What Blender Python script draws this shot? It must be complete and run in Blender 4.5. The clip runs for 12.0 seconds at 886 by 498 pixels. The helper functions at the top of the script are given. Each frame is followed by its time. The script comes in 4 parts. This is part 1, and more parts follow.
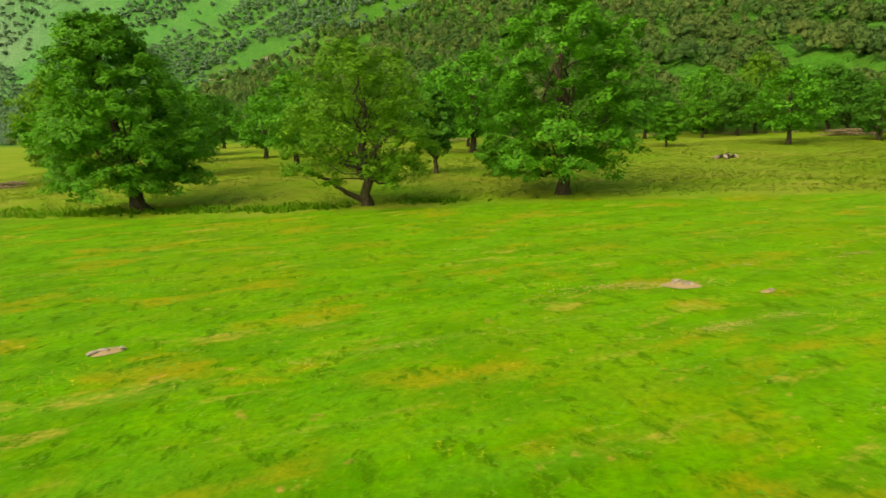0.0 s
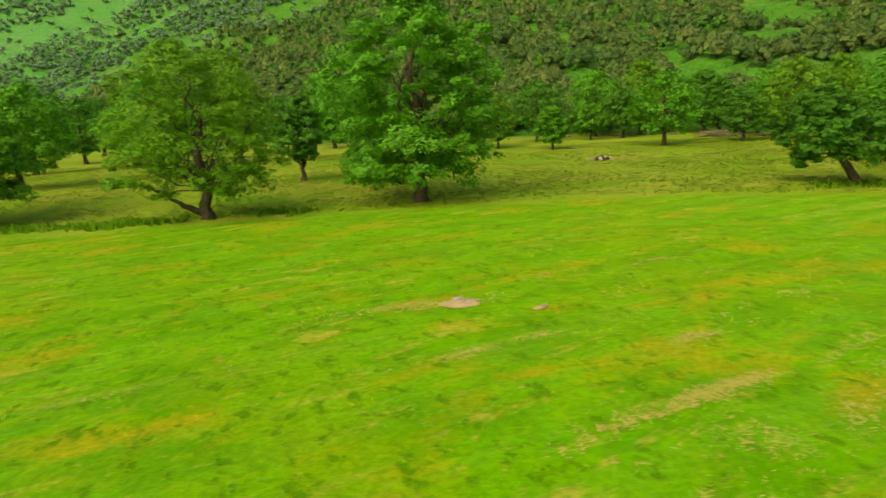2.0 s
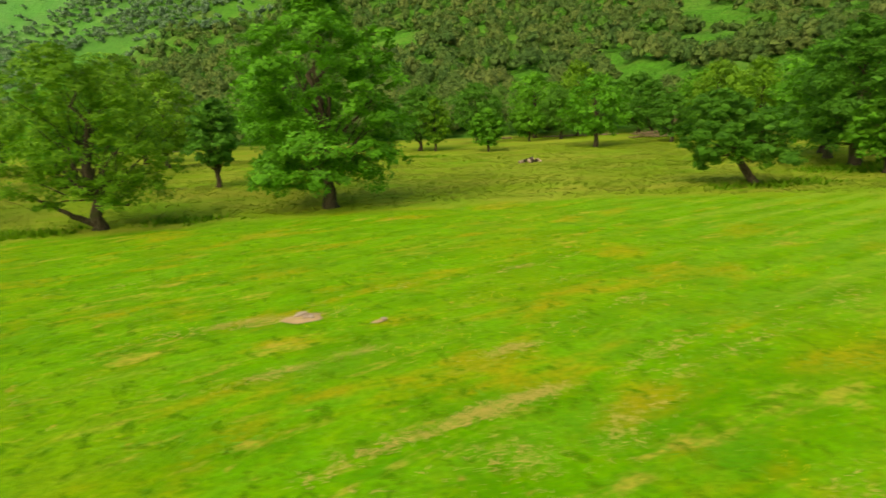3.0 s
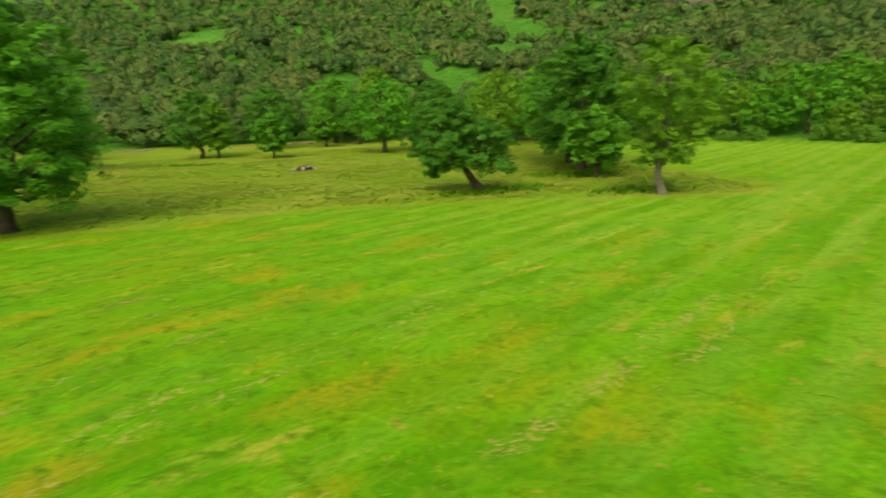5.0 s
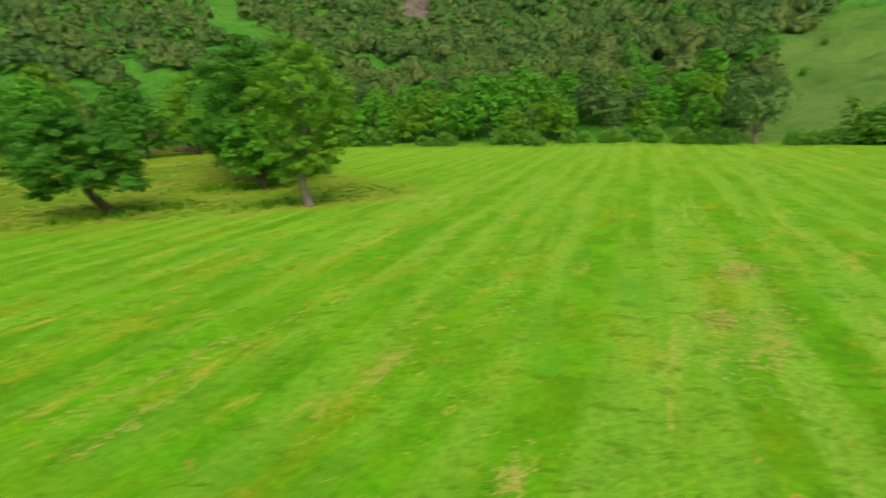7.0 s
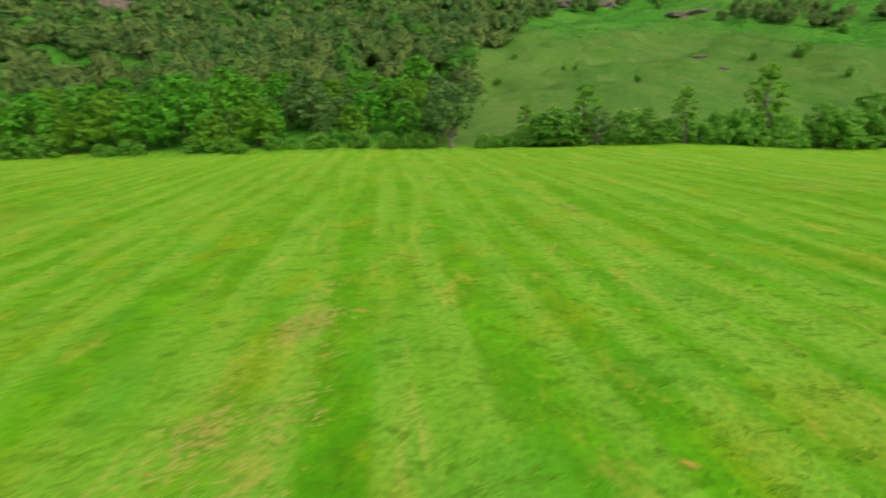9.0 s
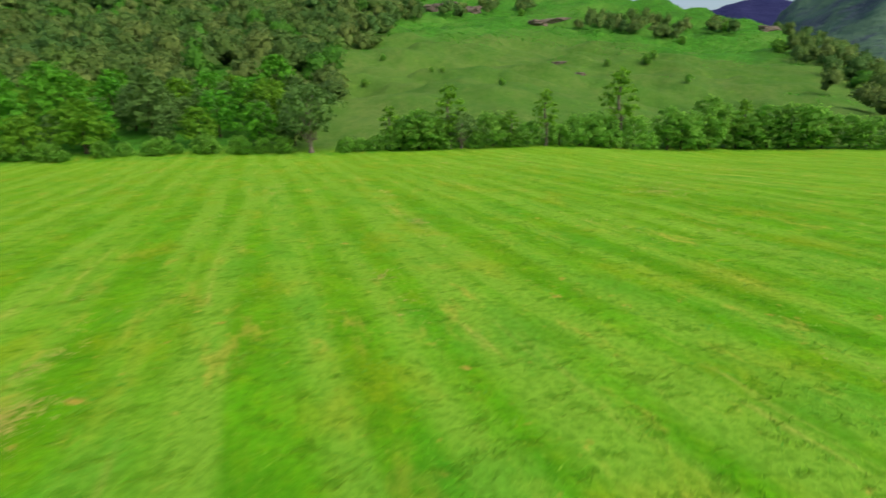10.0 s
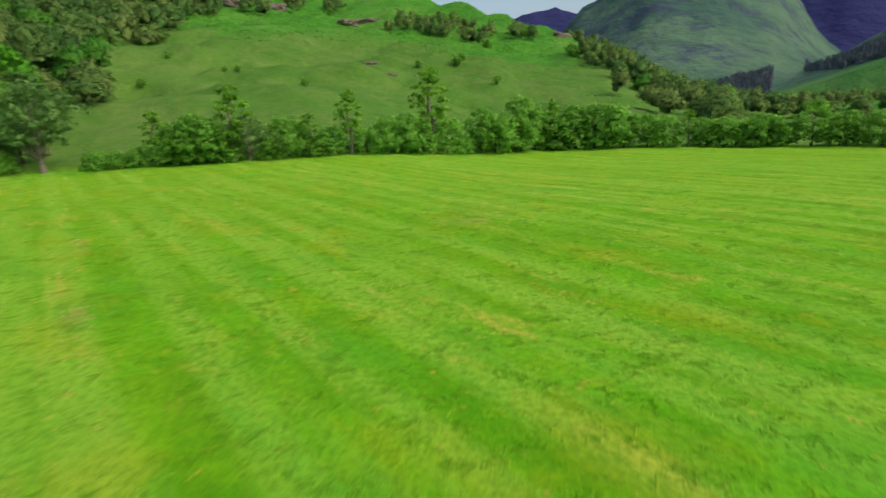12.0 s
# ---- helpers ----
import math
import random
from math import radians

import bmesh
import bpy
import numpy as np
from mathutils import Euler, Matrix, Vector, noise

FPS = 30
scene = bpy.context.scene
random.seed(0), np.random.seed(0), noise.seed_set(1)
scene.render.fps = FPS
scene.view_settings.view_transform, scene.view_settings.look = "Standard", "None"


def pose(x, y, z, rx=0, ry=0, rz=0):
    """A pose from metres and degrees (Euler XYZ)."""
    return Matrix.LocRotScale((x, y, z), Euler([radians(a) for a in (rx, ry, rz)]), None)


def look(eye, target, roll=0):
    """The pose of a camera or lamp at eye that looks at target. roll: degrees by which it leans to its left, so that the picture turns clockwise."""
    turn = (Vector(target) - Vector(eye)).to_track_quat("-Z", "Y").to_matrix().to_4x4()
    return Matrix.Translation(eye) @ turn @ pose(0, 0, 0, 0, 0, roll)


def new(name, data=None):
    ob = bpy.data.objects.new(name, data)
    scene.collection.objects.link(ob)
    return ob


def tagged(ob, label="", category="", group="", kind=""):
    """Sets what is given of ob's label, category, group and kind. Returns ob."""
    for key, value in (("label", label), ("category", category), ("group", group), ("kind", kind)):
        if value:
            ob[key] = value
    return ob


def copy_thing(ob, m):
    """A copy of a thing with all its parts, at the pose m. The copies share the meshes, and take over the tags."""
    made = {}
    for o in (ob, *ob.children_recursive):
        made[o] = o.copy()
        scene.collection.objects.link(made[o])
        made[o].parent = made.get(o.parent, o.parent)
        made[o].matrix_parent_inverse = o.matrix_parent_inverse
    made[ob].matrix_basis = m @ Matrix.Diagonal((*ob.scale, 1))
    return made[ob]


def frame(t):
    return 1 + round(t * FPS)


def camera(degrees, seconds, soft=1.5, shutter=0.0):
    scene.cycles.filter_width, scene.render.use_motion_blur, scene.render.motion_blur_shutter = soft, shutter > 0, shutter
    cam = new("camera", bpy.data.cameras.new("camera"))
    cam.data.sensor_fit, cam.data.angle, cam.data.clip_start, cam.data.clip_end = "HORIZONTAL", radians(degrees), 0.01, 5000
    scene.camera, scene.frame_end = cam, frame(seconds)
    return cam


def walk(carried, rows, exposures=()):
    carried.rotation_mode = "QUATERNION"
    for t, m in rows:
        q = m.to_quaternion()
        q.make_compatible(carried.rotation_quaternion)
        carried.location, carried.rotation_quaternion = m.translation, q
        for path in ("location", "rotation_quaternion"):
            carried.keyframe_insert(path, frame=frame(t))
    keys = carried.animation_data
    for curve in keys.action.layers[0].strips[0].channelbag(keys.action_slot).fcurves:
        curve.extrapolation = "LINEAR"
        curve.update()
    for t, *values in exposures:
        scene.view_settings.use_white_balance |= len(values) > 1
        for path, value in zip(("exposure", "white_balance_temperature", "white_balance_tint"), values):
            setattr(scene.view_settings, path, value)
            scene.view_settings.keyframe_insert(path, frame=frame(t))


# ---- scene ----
cam = camera(75.6, 12.0, soft=1.5, shutter=0.6)
PATH = [
    (0, (-1.544, 3.198, 5.567), (-1.726, 5.145, 5.146), -2.2),
    (0.5, (-0.503, 3.66, 5.581), (-0.633, 5.611, 5.16), -2.3),
    (1, (0.718, 4.137, 5.591), (0.654, 6.091, 5.169), -2.4),
    (1.5, (2.059, 4.614, 5.593), (2.069, 6.569, 5.17), -2.5),
    (2, (3.521, 4.935, 5.614), (3.602, 6.888, 5.191), -2.6),
    (2.5, (5.231, 5.022, 5.671), (5.376, 6.971, 5.247), -2.8),
    (4.5, (13.996, 4.478, 5.89), (14.566, 6.344, 5.449), -2.6),
    (5, (15.919, 4.29, 5.872), (16.656, 6.095, 5.428), -2.6),
    (5.5, (17.98, 4.077, 5.849), (18.897, 5.798, 5.402), -2.6),
    (6, (20.038, 3.707, 5.816), (21.13, 5.321, 5.364), -2.8),
    (6.5, (21.991, 3.194, 5.766), (23.233, 4.694, 5.31), -2.9),
    (7, (23.99, 2.661, 5.648), (25.398, 4.005, 5.188), -2.6),
    (8.8, (31.654, 0.611, 5.248), (33.455, 1.34, 4.773), -2.2),
    (9, (32.513, 0.379, 5.218), (34.347, 1.02, 4.741), -2.25),
    (9.5, (34.653, -0.142, 5.099), (36.548, 0.285, 4.621), -2.1),
    (10, (36.942, -0.697, 5.03), (38.868, -0.451, 4.548), -2.0),
    (10.5, (39.327, -1.297, 4.982), (41.266, -1.208, 4.498), -2.2),
    (11, (41.784, -1.9, 4.937), (43.723, -1.957, 4.449), -2.4),
    (11.5, (44.379, -2.616, 4.897), (46.307, -2.816, 4.405), -2.5),
    (12, (46.911, -3.364, 4.891), (48.82, -3.695, 4.396), -2.5),
]
walk(cam, [(t, look(eye, target, roll)) for t, eye, target, roll in PATH],
     [(0, 0.15, 7800, 9), (2.5, 0.20, 7800, 12), (4.5, 0.15, 7500, 14), (5.5, 0.16, 6600, 12), (7, 0.15, 6400, 11), (9, 0.08, 6250, 11), (12, 0.07, 6250, 11)])

# ---- world, sun, exposure ----
SUN_EL, SUN_AZ = radians(44), radians(215)
world = bpy.data.worlds.new("overcast_sky")
scene.world = world
world.use_nodes = True
wn = world.node_tree.nodes
sky = wn.new("ShaderNodeTexSky")
sky.sky_type, sky.sun_disc = "NISHITA", False
sky.sun_elevation, sky.sun_rotation = SUN_EL, SUN_AZ
sky.air_density, sky.dust_density, sky.ozone_density = 1.2, 4.0, 1.5
world.node_tree.links.new(sky.outputs[0], wn["Background"].inputs[0])
wn["Background"].inputs[1].default_value = 0.17
sun = new("sun", bpy.data.lights.new("sun", "SUN"))
sun.data.energy, sun.data.angle, sun.data.color = 1.5, radians(60), (1.0, 0.96, 0.88)
sun.matrix_world = look((math.sin(SUN_AZ) * math.cos(SUN_EL) * 100, math.cos(SUN_AZ) * math.cos(SUN_EL) * 100, math.sin(SUN_EL) * 100), (0, 0, 0))

# ---- materials ----


class Net:
    """A short way to write a node tree."""

    def __init__(self, name):
        self.mat = bpy.data.materials.new(name)
        self.mat.use_nodes = True
        self.nodes, self.links = self.mat.node_tree.nodes, self.mat.node_tree.links
        self.bsdf = self.nodes["Principled BSDF"]
        self.pos = self.add("ShaderNodeNewGeometry").outputs["Position"]

    def add(self, kind, **props):
        node = self.nodes.new(kind)
        if "operation" in props:
            node.operation = props["operation"]
        if "interpolation_type" in props:
            node.interpolation_type = props["interpolation_type"]
        if "data_type" in props:
            node.data_type, node.blend_type = props["data_type"], props["blend_type"]
        if "attribute_name" in props:
            node.attribute_name = props["attribute_name"]
        if "wave_type" in props:
            node.wave_type, node.bands_direction = props["wave_type"], props["bands_direction"]
        return node

    def put(self, socket, value):
        if isinstance(value, bpy.types.NodeSocket):
            self.links.new(value, socket)
        elif isinstance(value, tuple) and len(value) == 3 and socket.type == "RGBA":
            socket.default_value = (*value, 1)
        else:
            socket.default_value = value

    def math(self, op, a, b=0.0, c=0.0):
        node = self.add("ShaderNodeMath", operation=op)
        for s, v in zip(node.inputs, (a, b, c)):
            self.put(s, v)
        return node.outputs[0]

    def step(self, x, lo, hi, a=0.0, b=1.0):
        node = self.add("ShaderNodeMapRange", interpolation_type="SMOOTHSTEP")
        for s, v in zip(node.inputs, (x, lo, hi, a, b)):
            self.put(s, v)
        return node.outputs[0]

    def noise(self, scale, detail=3.0, vec=None, rough=0.55, distort=0.0):
        node = self.add("ShaderNodeTexNoise")
        self.put(node.inputs["Vector"], self.pos if vec is None else vec)
        for key, v in (("Scale", scale), ("Detail", detail), ("Roughness", rough), ("Distortion", distort)):
            self.put(node.inputs[key], v)
        return node.outputs["Fac"]

    def mapped(self, turn=0.0, scale=(1, 1, 1), vec=None):
        node = self.add("ShaderNodeMapping")
        self.put(node.inputs["Vector"], self.pos if vec is None else vec)
        node.inputs["Rotation"].default_value = (0, 0, radians(turn))
        stretch = self.add("ShaderNodeVectorMath", operation="MULTIPLY")
        self.put(stretch.inputs[0], node.outputs[0])
        stretch.inputs[1].default_value = scale
        return stretch.outputs[0]

    def mix(self, fac, a, b, blend="MIX"):
        node = self.add("ShaderNodeMix", data_type="RGBA", blend_type=blend)
        self.put(node.inputs[0], fac)
        self.put(node.inputs[6], a)
        self.put(node.inputs[7], b)
        return node.outputs[2]

    def add_x(self):
        node = self.add("ShaderNodeSeparateXYZ")
        self.put(node.inputs[0], self.pos)
        return node.outputs[0]

    def attr(self, name):
        return self.add("ShaderNodeAttribute", attribute_name=name).outputs["Fac"]

    def finish(self, colour, rough=0.8, bump=None, strength=0.4, distance=0.05, spec=0.2):
        self.put(self.bsdf.inputs["Base Color"], colour)
        self.put(self.bsdf.inputs["Roughness"], rough)
        self.bsdf.inputs["Specular IOR Level"].default_value = spec
        if bump is not None:
            node = self.add("ShaderNodeBump")
            node.inputs["Strength"].default_value, node.inputs["Distance"].default_value = strength, distance
            self.put(node.inputs["Height"], bump)
            self.put(self.bsdf.inputs["Normal"], node.outputs[0])
        return self.mat


SWATH = 24.5  # the way in which the meadow was mown, degrees from the x axis


def field_colour(n):
    """Grazed and mown grass: clumps of lush and yellow green, swaths on the eastern side, straw and dry patches."""
    east = n.step(n.add_x(), 14.0, 42.0)
    grain = n.noise(5.5, 5.0, rough=0.75)
    tuft = n.noise(1.5, 5.0, n.mapped(-SWATH, (0.75, 1.0, 1.0)), 0.7)
    clump = n.noise(0.45, 5.0, n.mapped(-SWATH, (0.7, 1.0, 1.0)), 0.65)
    wide = n.noise(0.10, 4.0, rough=0.6)
    col = n.mix(n.step(clump, 0.41, 0.59), FIELD_DEEP, FIELD_MID)
    col = n.mix(n.math("MULTIPLY", n.step(tuft, 0.46, 0.70), 0.55), col, FIELD_YELLOW)
    col = n.mix(n.math("MULTIPLY", n.step(wide, 0.46, 0.66), n.step(n.add_x(), 10.0, 50.0, 0.50, 0.25)), col, FIELD_OLIVE)
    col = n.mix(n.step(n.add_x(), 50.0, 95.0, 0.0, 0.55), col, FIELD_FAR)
    # swaths, two to a pass of the mower
    wave = n.add("ShaderNodeTexWave", wave_type="BANDS", bands_direction="Y")
    n.put(wave.inputs["Vector"], n.mapped(-SWATH))
    for key, v in (("Scale", 0.16), ("Distortion", 3.0), ("Detail", 3.0), ("Detail Scale", 0.25)):
        wave.inputs[key].default_value = v
    swath = n.noise(1.0, 2.0, n.mapped(-SWATH, (0.024, 0.55, 0.3)), 0.5, 0.3)
    streak = n.noise(1.0, 5.0, n.mapped(-SWATH, (0.12, 1.25, 0.5)), 0.7)
    band = n.math("ADD", n.math("ADD", n.math("MULTIPLY", wave.outputs["Fac"], 0.15), n.math("MULTIPLY", swath, 0.75)), n.math("MULTIPLY", streak, 0.35))
    pale = n.math("MULTIPLY", n.step(band, 0.51, 0.74), n.math("ADD", n.math("MULTIPLY", east, 0.72), 0.10))
    col = n.mix(pale, col, FIELD_PALE)
    col = n.mix(n.math("MULTIPLY", n.step(band, 0.50, 0.36), n.math("MULTIPLY", east, 0.35)), col, FIELD_DEEP)
    # dry places
    straw = n.math("MULTIPLY", n.math("MULTIPLY", n.step(streak, 0.55, 0.70), n.step(swath, 0.47, 0.62)), n.math("ADD", n.math("MULTIPLY", east, 0.35), 0.25))
    col = n.mix(straw, col, STRAW)
    rust = n.noise(0.34, 4.0, n.mapped(-SWATH, (0.6, 1.1, 1.0)), 0.6)
    col = n.mix(n.math("MULTIPLY", n.step(rust, 0.51, 0.67), n.step(n.add_x(), 12.0, 34.0, 0.72, 0.28)), col, FIELD_RUST)
    tan = n.math("MULTIPLY", n.step(n.noise(0.6, 5.0, n.mapped(-SWATH, (0.45, 1.3, 1.0)), 0.7), 0.55, 0.67), n.step(n.noise(0.07, 3.0), 0.40, 0.56))
    col = n.mix(n.math("MULTIPLY", tan, n.step(n.add_x(), 15.0, 45.0, 0.75, 0.5)), col, FIELD_TAN)
    dry = n.math("MULTIPLY", n.step(n.noise(2.6, 3.0, rough=0.6), 0.63, 0.72), n.step(wide, 0.36, 0.5))
    col = n.mix(n.math("MULTIPLY", dry, 0.55), col, FIELD_TAN)
    fleck = n.math("MULTIPLY", n.step(n.noise(1.3, 3.0, rough=0.55), 0.66, 0.74), n.step(n.noise(0.21, 3.0), 0.42, 0.56))
    col = n.mix(n.math("MULTIPLY", fleck, 0.7), col, FIELD_FLECK)
    # cool lush growth, and dents between tufts with their shade put into the colour
    cool = n.noise(0.42, 4.0, n.mapped(-SWATH, (0.5, 1.2, 1.0)), 0.6)
    col = n.mix(n.math("MULTIPLY", n.step(cool, 0.52, 0.66), n.step(n.add_x(), 8.0, 40.0, 0.25, 0.5)), col, FIELD_COOL)
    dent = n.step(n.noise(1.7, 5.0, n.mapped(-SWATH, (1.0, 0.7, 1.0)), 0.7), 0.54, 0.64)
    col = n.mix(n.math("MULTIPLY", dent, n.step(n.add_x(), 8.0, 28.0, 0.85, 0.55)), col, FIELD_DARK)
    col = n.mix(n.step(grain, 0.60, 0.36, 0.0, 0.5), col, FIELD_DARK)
    return col, n.math("SUBTRACT", n.math("ADD", n.math("MULTIPLY", grain, 0.6), tuft), n.math("MULTIPLY", dent, 0.5))


FIELD_DEEP, FIELD_MID, FIELD_PALE = (0.058, 0.262, 0.002), (0.100, 0.365, 0.004), (0.225, 0.435, 0.032)
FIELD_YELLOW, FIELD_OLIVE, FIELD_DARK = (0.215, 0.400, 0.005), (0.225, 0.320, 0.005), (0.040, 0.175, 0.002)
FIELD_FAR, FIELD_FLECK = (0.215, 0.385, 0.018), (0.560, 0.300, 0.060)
FIELD_RUST, FIELD_TAN, FIELD_COOL, STRAW = (0.390, 0.300, 0.010), (0.530, 0.390, 0.055), (0.060, 0.310, 0.014), (0.560, 0.440, 0.090)
MEADOW_A, MEADOW_B, MEADOW_C, MEADOW_LUSH, MEADOW_SEED = (0.150, 0.262, 0.012), (0.245, 0.300, 0.032), (0.115, 0.215, 0.008), (0.115, 0.300, 0.010), (0.255, 0.255, 0.032)
BRACKEN_A, BRACKEN_B, HILL_GRASS, HILL_DRY = (0.072, 0.262, 0.020), (0.046, 0.155, 0.012), (0.092, 0.188, 0.024), (0.140, 0.205, 0.040)


def ground_material():
    n = Net("grassland")
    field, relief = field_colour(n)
    tuft = n.noise(0.9, 5.0, rough=0.7)
    patch = n.noise(0.09, 4.0, rough=0.6)
    meadow = n.mix(n.step(patch, 0.38, 0.66), MEADOW_A, MEADOW_B)
    meadow = n.mix(n.math("MULTIPLY", n.step(n.noise(0.16, 4.0, n.mapped(8, (0.5, 1.0, 1.0)), 0.6), 0.50, 0.64), 0.7), meadow, MEADOW_LUSH)
    meadow = n.mix(n.math("MULTIPLY", n.step(n.noise(1.0, 4.0, n.mapped(6, (0.05, 0.22, 1.0)), 0.6), 0.48, 0.62), 0.6), meadow, MEADOW_SEED)
    meadow = n.mix(n.step(tuft, 0.6, 0.35, 0.0, 0.12), meadow, MEADOW_C)
    edge = n.math("ADD", n.attr("edge"), n.math("MULTIPLY", n.math("SUBTRACT", n.noise(0.35, 4.0), 0.5), 5.0))
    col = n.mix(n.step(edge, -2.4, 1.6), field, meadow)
    # hillside: bracken and turf
    clump = n.noise(0.07, 6.0, rough=0.65)
    small = n.noise(0.55, 4.0, rough=0.7)
    bracken = n.mix(n.step(small, 0.35, 0.65), BRACKEN_B, BRACKEN_A)
    turf = n.mix(n.step(clump, 0.35, 0.7), HILL_GRASS, HILL_DRY)
    turf = n.mix(n.step(small, 0.6, 0.35, 0.0, 0.45), turf, BRACKEN_B)
    turf = n.mix(n.math("MULTIPLY", n.step(n.noise(0.045, 6.0, rough=0.7), 0.66, 0.74), 0.6), turf, (0.16, 0.13, 0.09))
    fern = n.step(n.math("ADD", n.attr("fern"), n.math("MULTIPLY", n.math("SUBTRACT", n.noise(0.018, 6.0, rough=0.62), 0.5), 2.4)), 0.35, 0.65)
    hill = n.mix(fern, turf, bracken)
    hill = n.mix(n.step(n.noise(0.22, 6.0, n.mapped(10, (0.45, 1.0, 2.2)), 0.75), 0.60, 0.40, 0.0, 0.3), hill, (0.046, 0.150, 0.012))
    hill = n.mix(n.math("MULTIPLY", n.step(n.noise(0.35, 5.0, rough=0.7), 0.56, 0.68), 0.5), hill, (0.140, 0.270, 0.028))
    tussock = n.noise(0.8, 5.0, n.mapped(30, (0.55, 1.0, 1.6)), 0.75)
    hill = n.mix(n.math("MULTIPLY", n.step(tussock, 0.52, 0.66), 0.45), hill, (0.044, 0.120, 0.012))
    hill = n.mix(n.math("MULTIPLY", n.step(n.noise(0.03, 5.0, n.mapped(25, (0.35, 1.0, 1.0)), 0.65), 0.50, 0.62), 0.22), hill, (0.160, 0.230, 0.045))
    rib = n.noise(1.0, 6.0, n.mapped(37, (0.016, 0.075, 0.03)), 0.68)
    hill = n.mix(n.math("MULTIPLY", n.step(rib, 0.53, 0.63), n.math("MULTIPLY", fern, 0.5)), hill, (0.125, 0.265, 0.034))
    hill = n.mix(n.math("MULTIPLY", n.step(rib, 0.47, 0.38), n.math("MULTIPLY", fern, 0.55)), hill, (0.040, 0.130, 0.014))
    col = n.mix(n.step(n.math("ADD", n.attr("foot"), n.math("MULTIPLY", n.math("SUBTRACT", clump, 0.5), 12.0)), -1.0, 7.0), col, hill)
    # far mountains: moor grass and heather, with distance haze put into their colours
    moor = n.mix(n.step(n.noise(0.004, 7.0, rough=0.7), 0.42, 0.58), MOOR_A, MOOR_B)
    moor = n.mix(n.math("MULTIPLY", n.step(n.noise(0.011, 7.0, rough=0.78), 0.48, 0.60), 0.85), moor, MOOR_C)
    # western slopes paler with distance: haze in the colour
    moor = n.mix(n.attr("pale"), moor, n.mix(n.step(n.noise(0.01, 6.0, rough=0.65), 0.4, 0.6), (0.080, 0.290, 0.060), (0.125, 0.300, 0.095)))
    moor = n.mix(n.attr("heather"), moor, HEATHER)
    # farthest western side greyed, again haze put into the colour
    moor = n.mix(n.attr("haze_grey"), moor, n.mix(n.step(n.noise(0.012, 6.0, rough=0.7), 0.4, 0.6), (0.300, 0.300, 0.285), (0.380, 0.350, 0.340)))
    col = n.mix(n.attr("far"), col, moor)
    knolls = n.math("ADD", n.math("MULTIPLY", n.noise(0.30, 6.0, rough=0.75), 5.5), n.math("MULTIPLY", n.noise(0.012, 6.0, rough=0.6), n.math("MULTIPLY", n.attr("far"), 260.0)))
    height = n.math("ADD", n.math("MULTIPLY", relief, n.step(n.attr("edge"), -1.0, 1.5, 0.85, 0.15)), n.math("MULTIPLY", knolls, n.step(n.attr("foot"), 0.0, 12.0)))
    n.put(n.bsdf.inputs["Sheen Weight"], n.step(n.attr("foot"), -6.0, 0.0, 0.16, 0.0))
    n.bsdf.inputs["Sheen Roughness"].default_value = 0.5
    n.bsdf.inputs["Sheen Tint"].default_value = (0.75, 1.0, 0.03, 1)
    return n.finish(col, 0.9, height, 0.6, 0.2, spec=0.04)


# moor and heather made bluer, the haze of distance mixed in
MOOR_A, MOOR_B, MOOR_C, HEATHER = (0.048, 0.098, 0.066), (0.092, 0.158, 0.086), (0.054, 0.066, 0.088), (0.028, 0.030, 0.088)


def lit_through(n, col, share, rough):
    """Thin leaves and blades let part of the light through."""
    trans = n.add("ShaderNodeBsdfTranslucent")
    n.put(trans.inputs["Color"], col)
    mixer = n.add("ShaderNodeMixShader")
    mixer.inputs[0].default_value = share
    n.finish(col, rough, spec=0.15)
    n.links.new(n.bsdf.outputs[0], mixer.inputs[1])
    n.links.new(trans.outputs[0], mixer.inputs[2])
    n.links.new(mixer.outputs[0], n.nodes["Material Output"].inputs["Surface"])
    return n.mat


def leaf_material(name, dark, pale, dry=(0.22, 0.36, 0.03), share=0.45):
    n = Net(name)
    island = n.add("ShaderNodeNewGeometry").outputs["Random Per Island"]
    body = n.add("ShaderNodeObjectInfo").outputs["Random"]
    col = n.mix(n.step(island, 0.1, 0.9), dark, pale)
    col = n.mix(n.math("MULTIPLY", n.step(n.noise(0.45, 3.0), 0.45, 0.7), 0.5), col, pale)
    col = n.mix(n.math("MULTIPLY", body, 0.25), col, dry)
    return lit_through(n, col, share, 0.6)


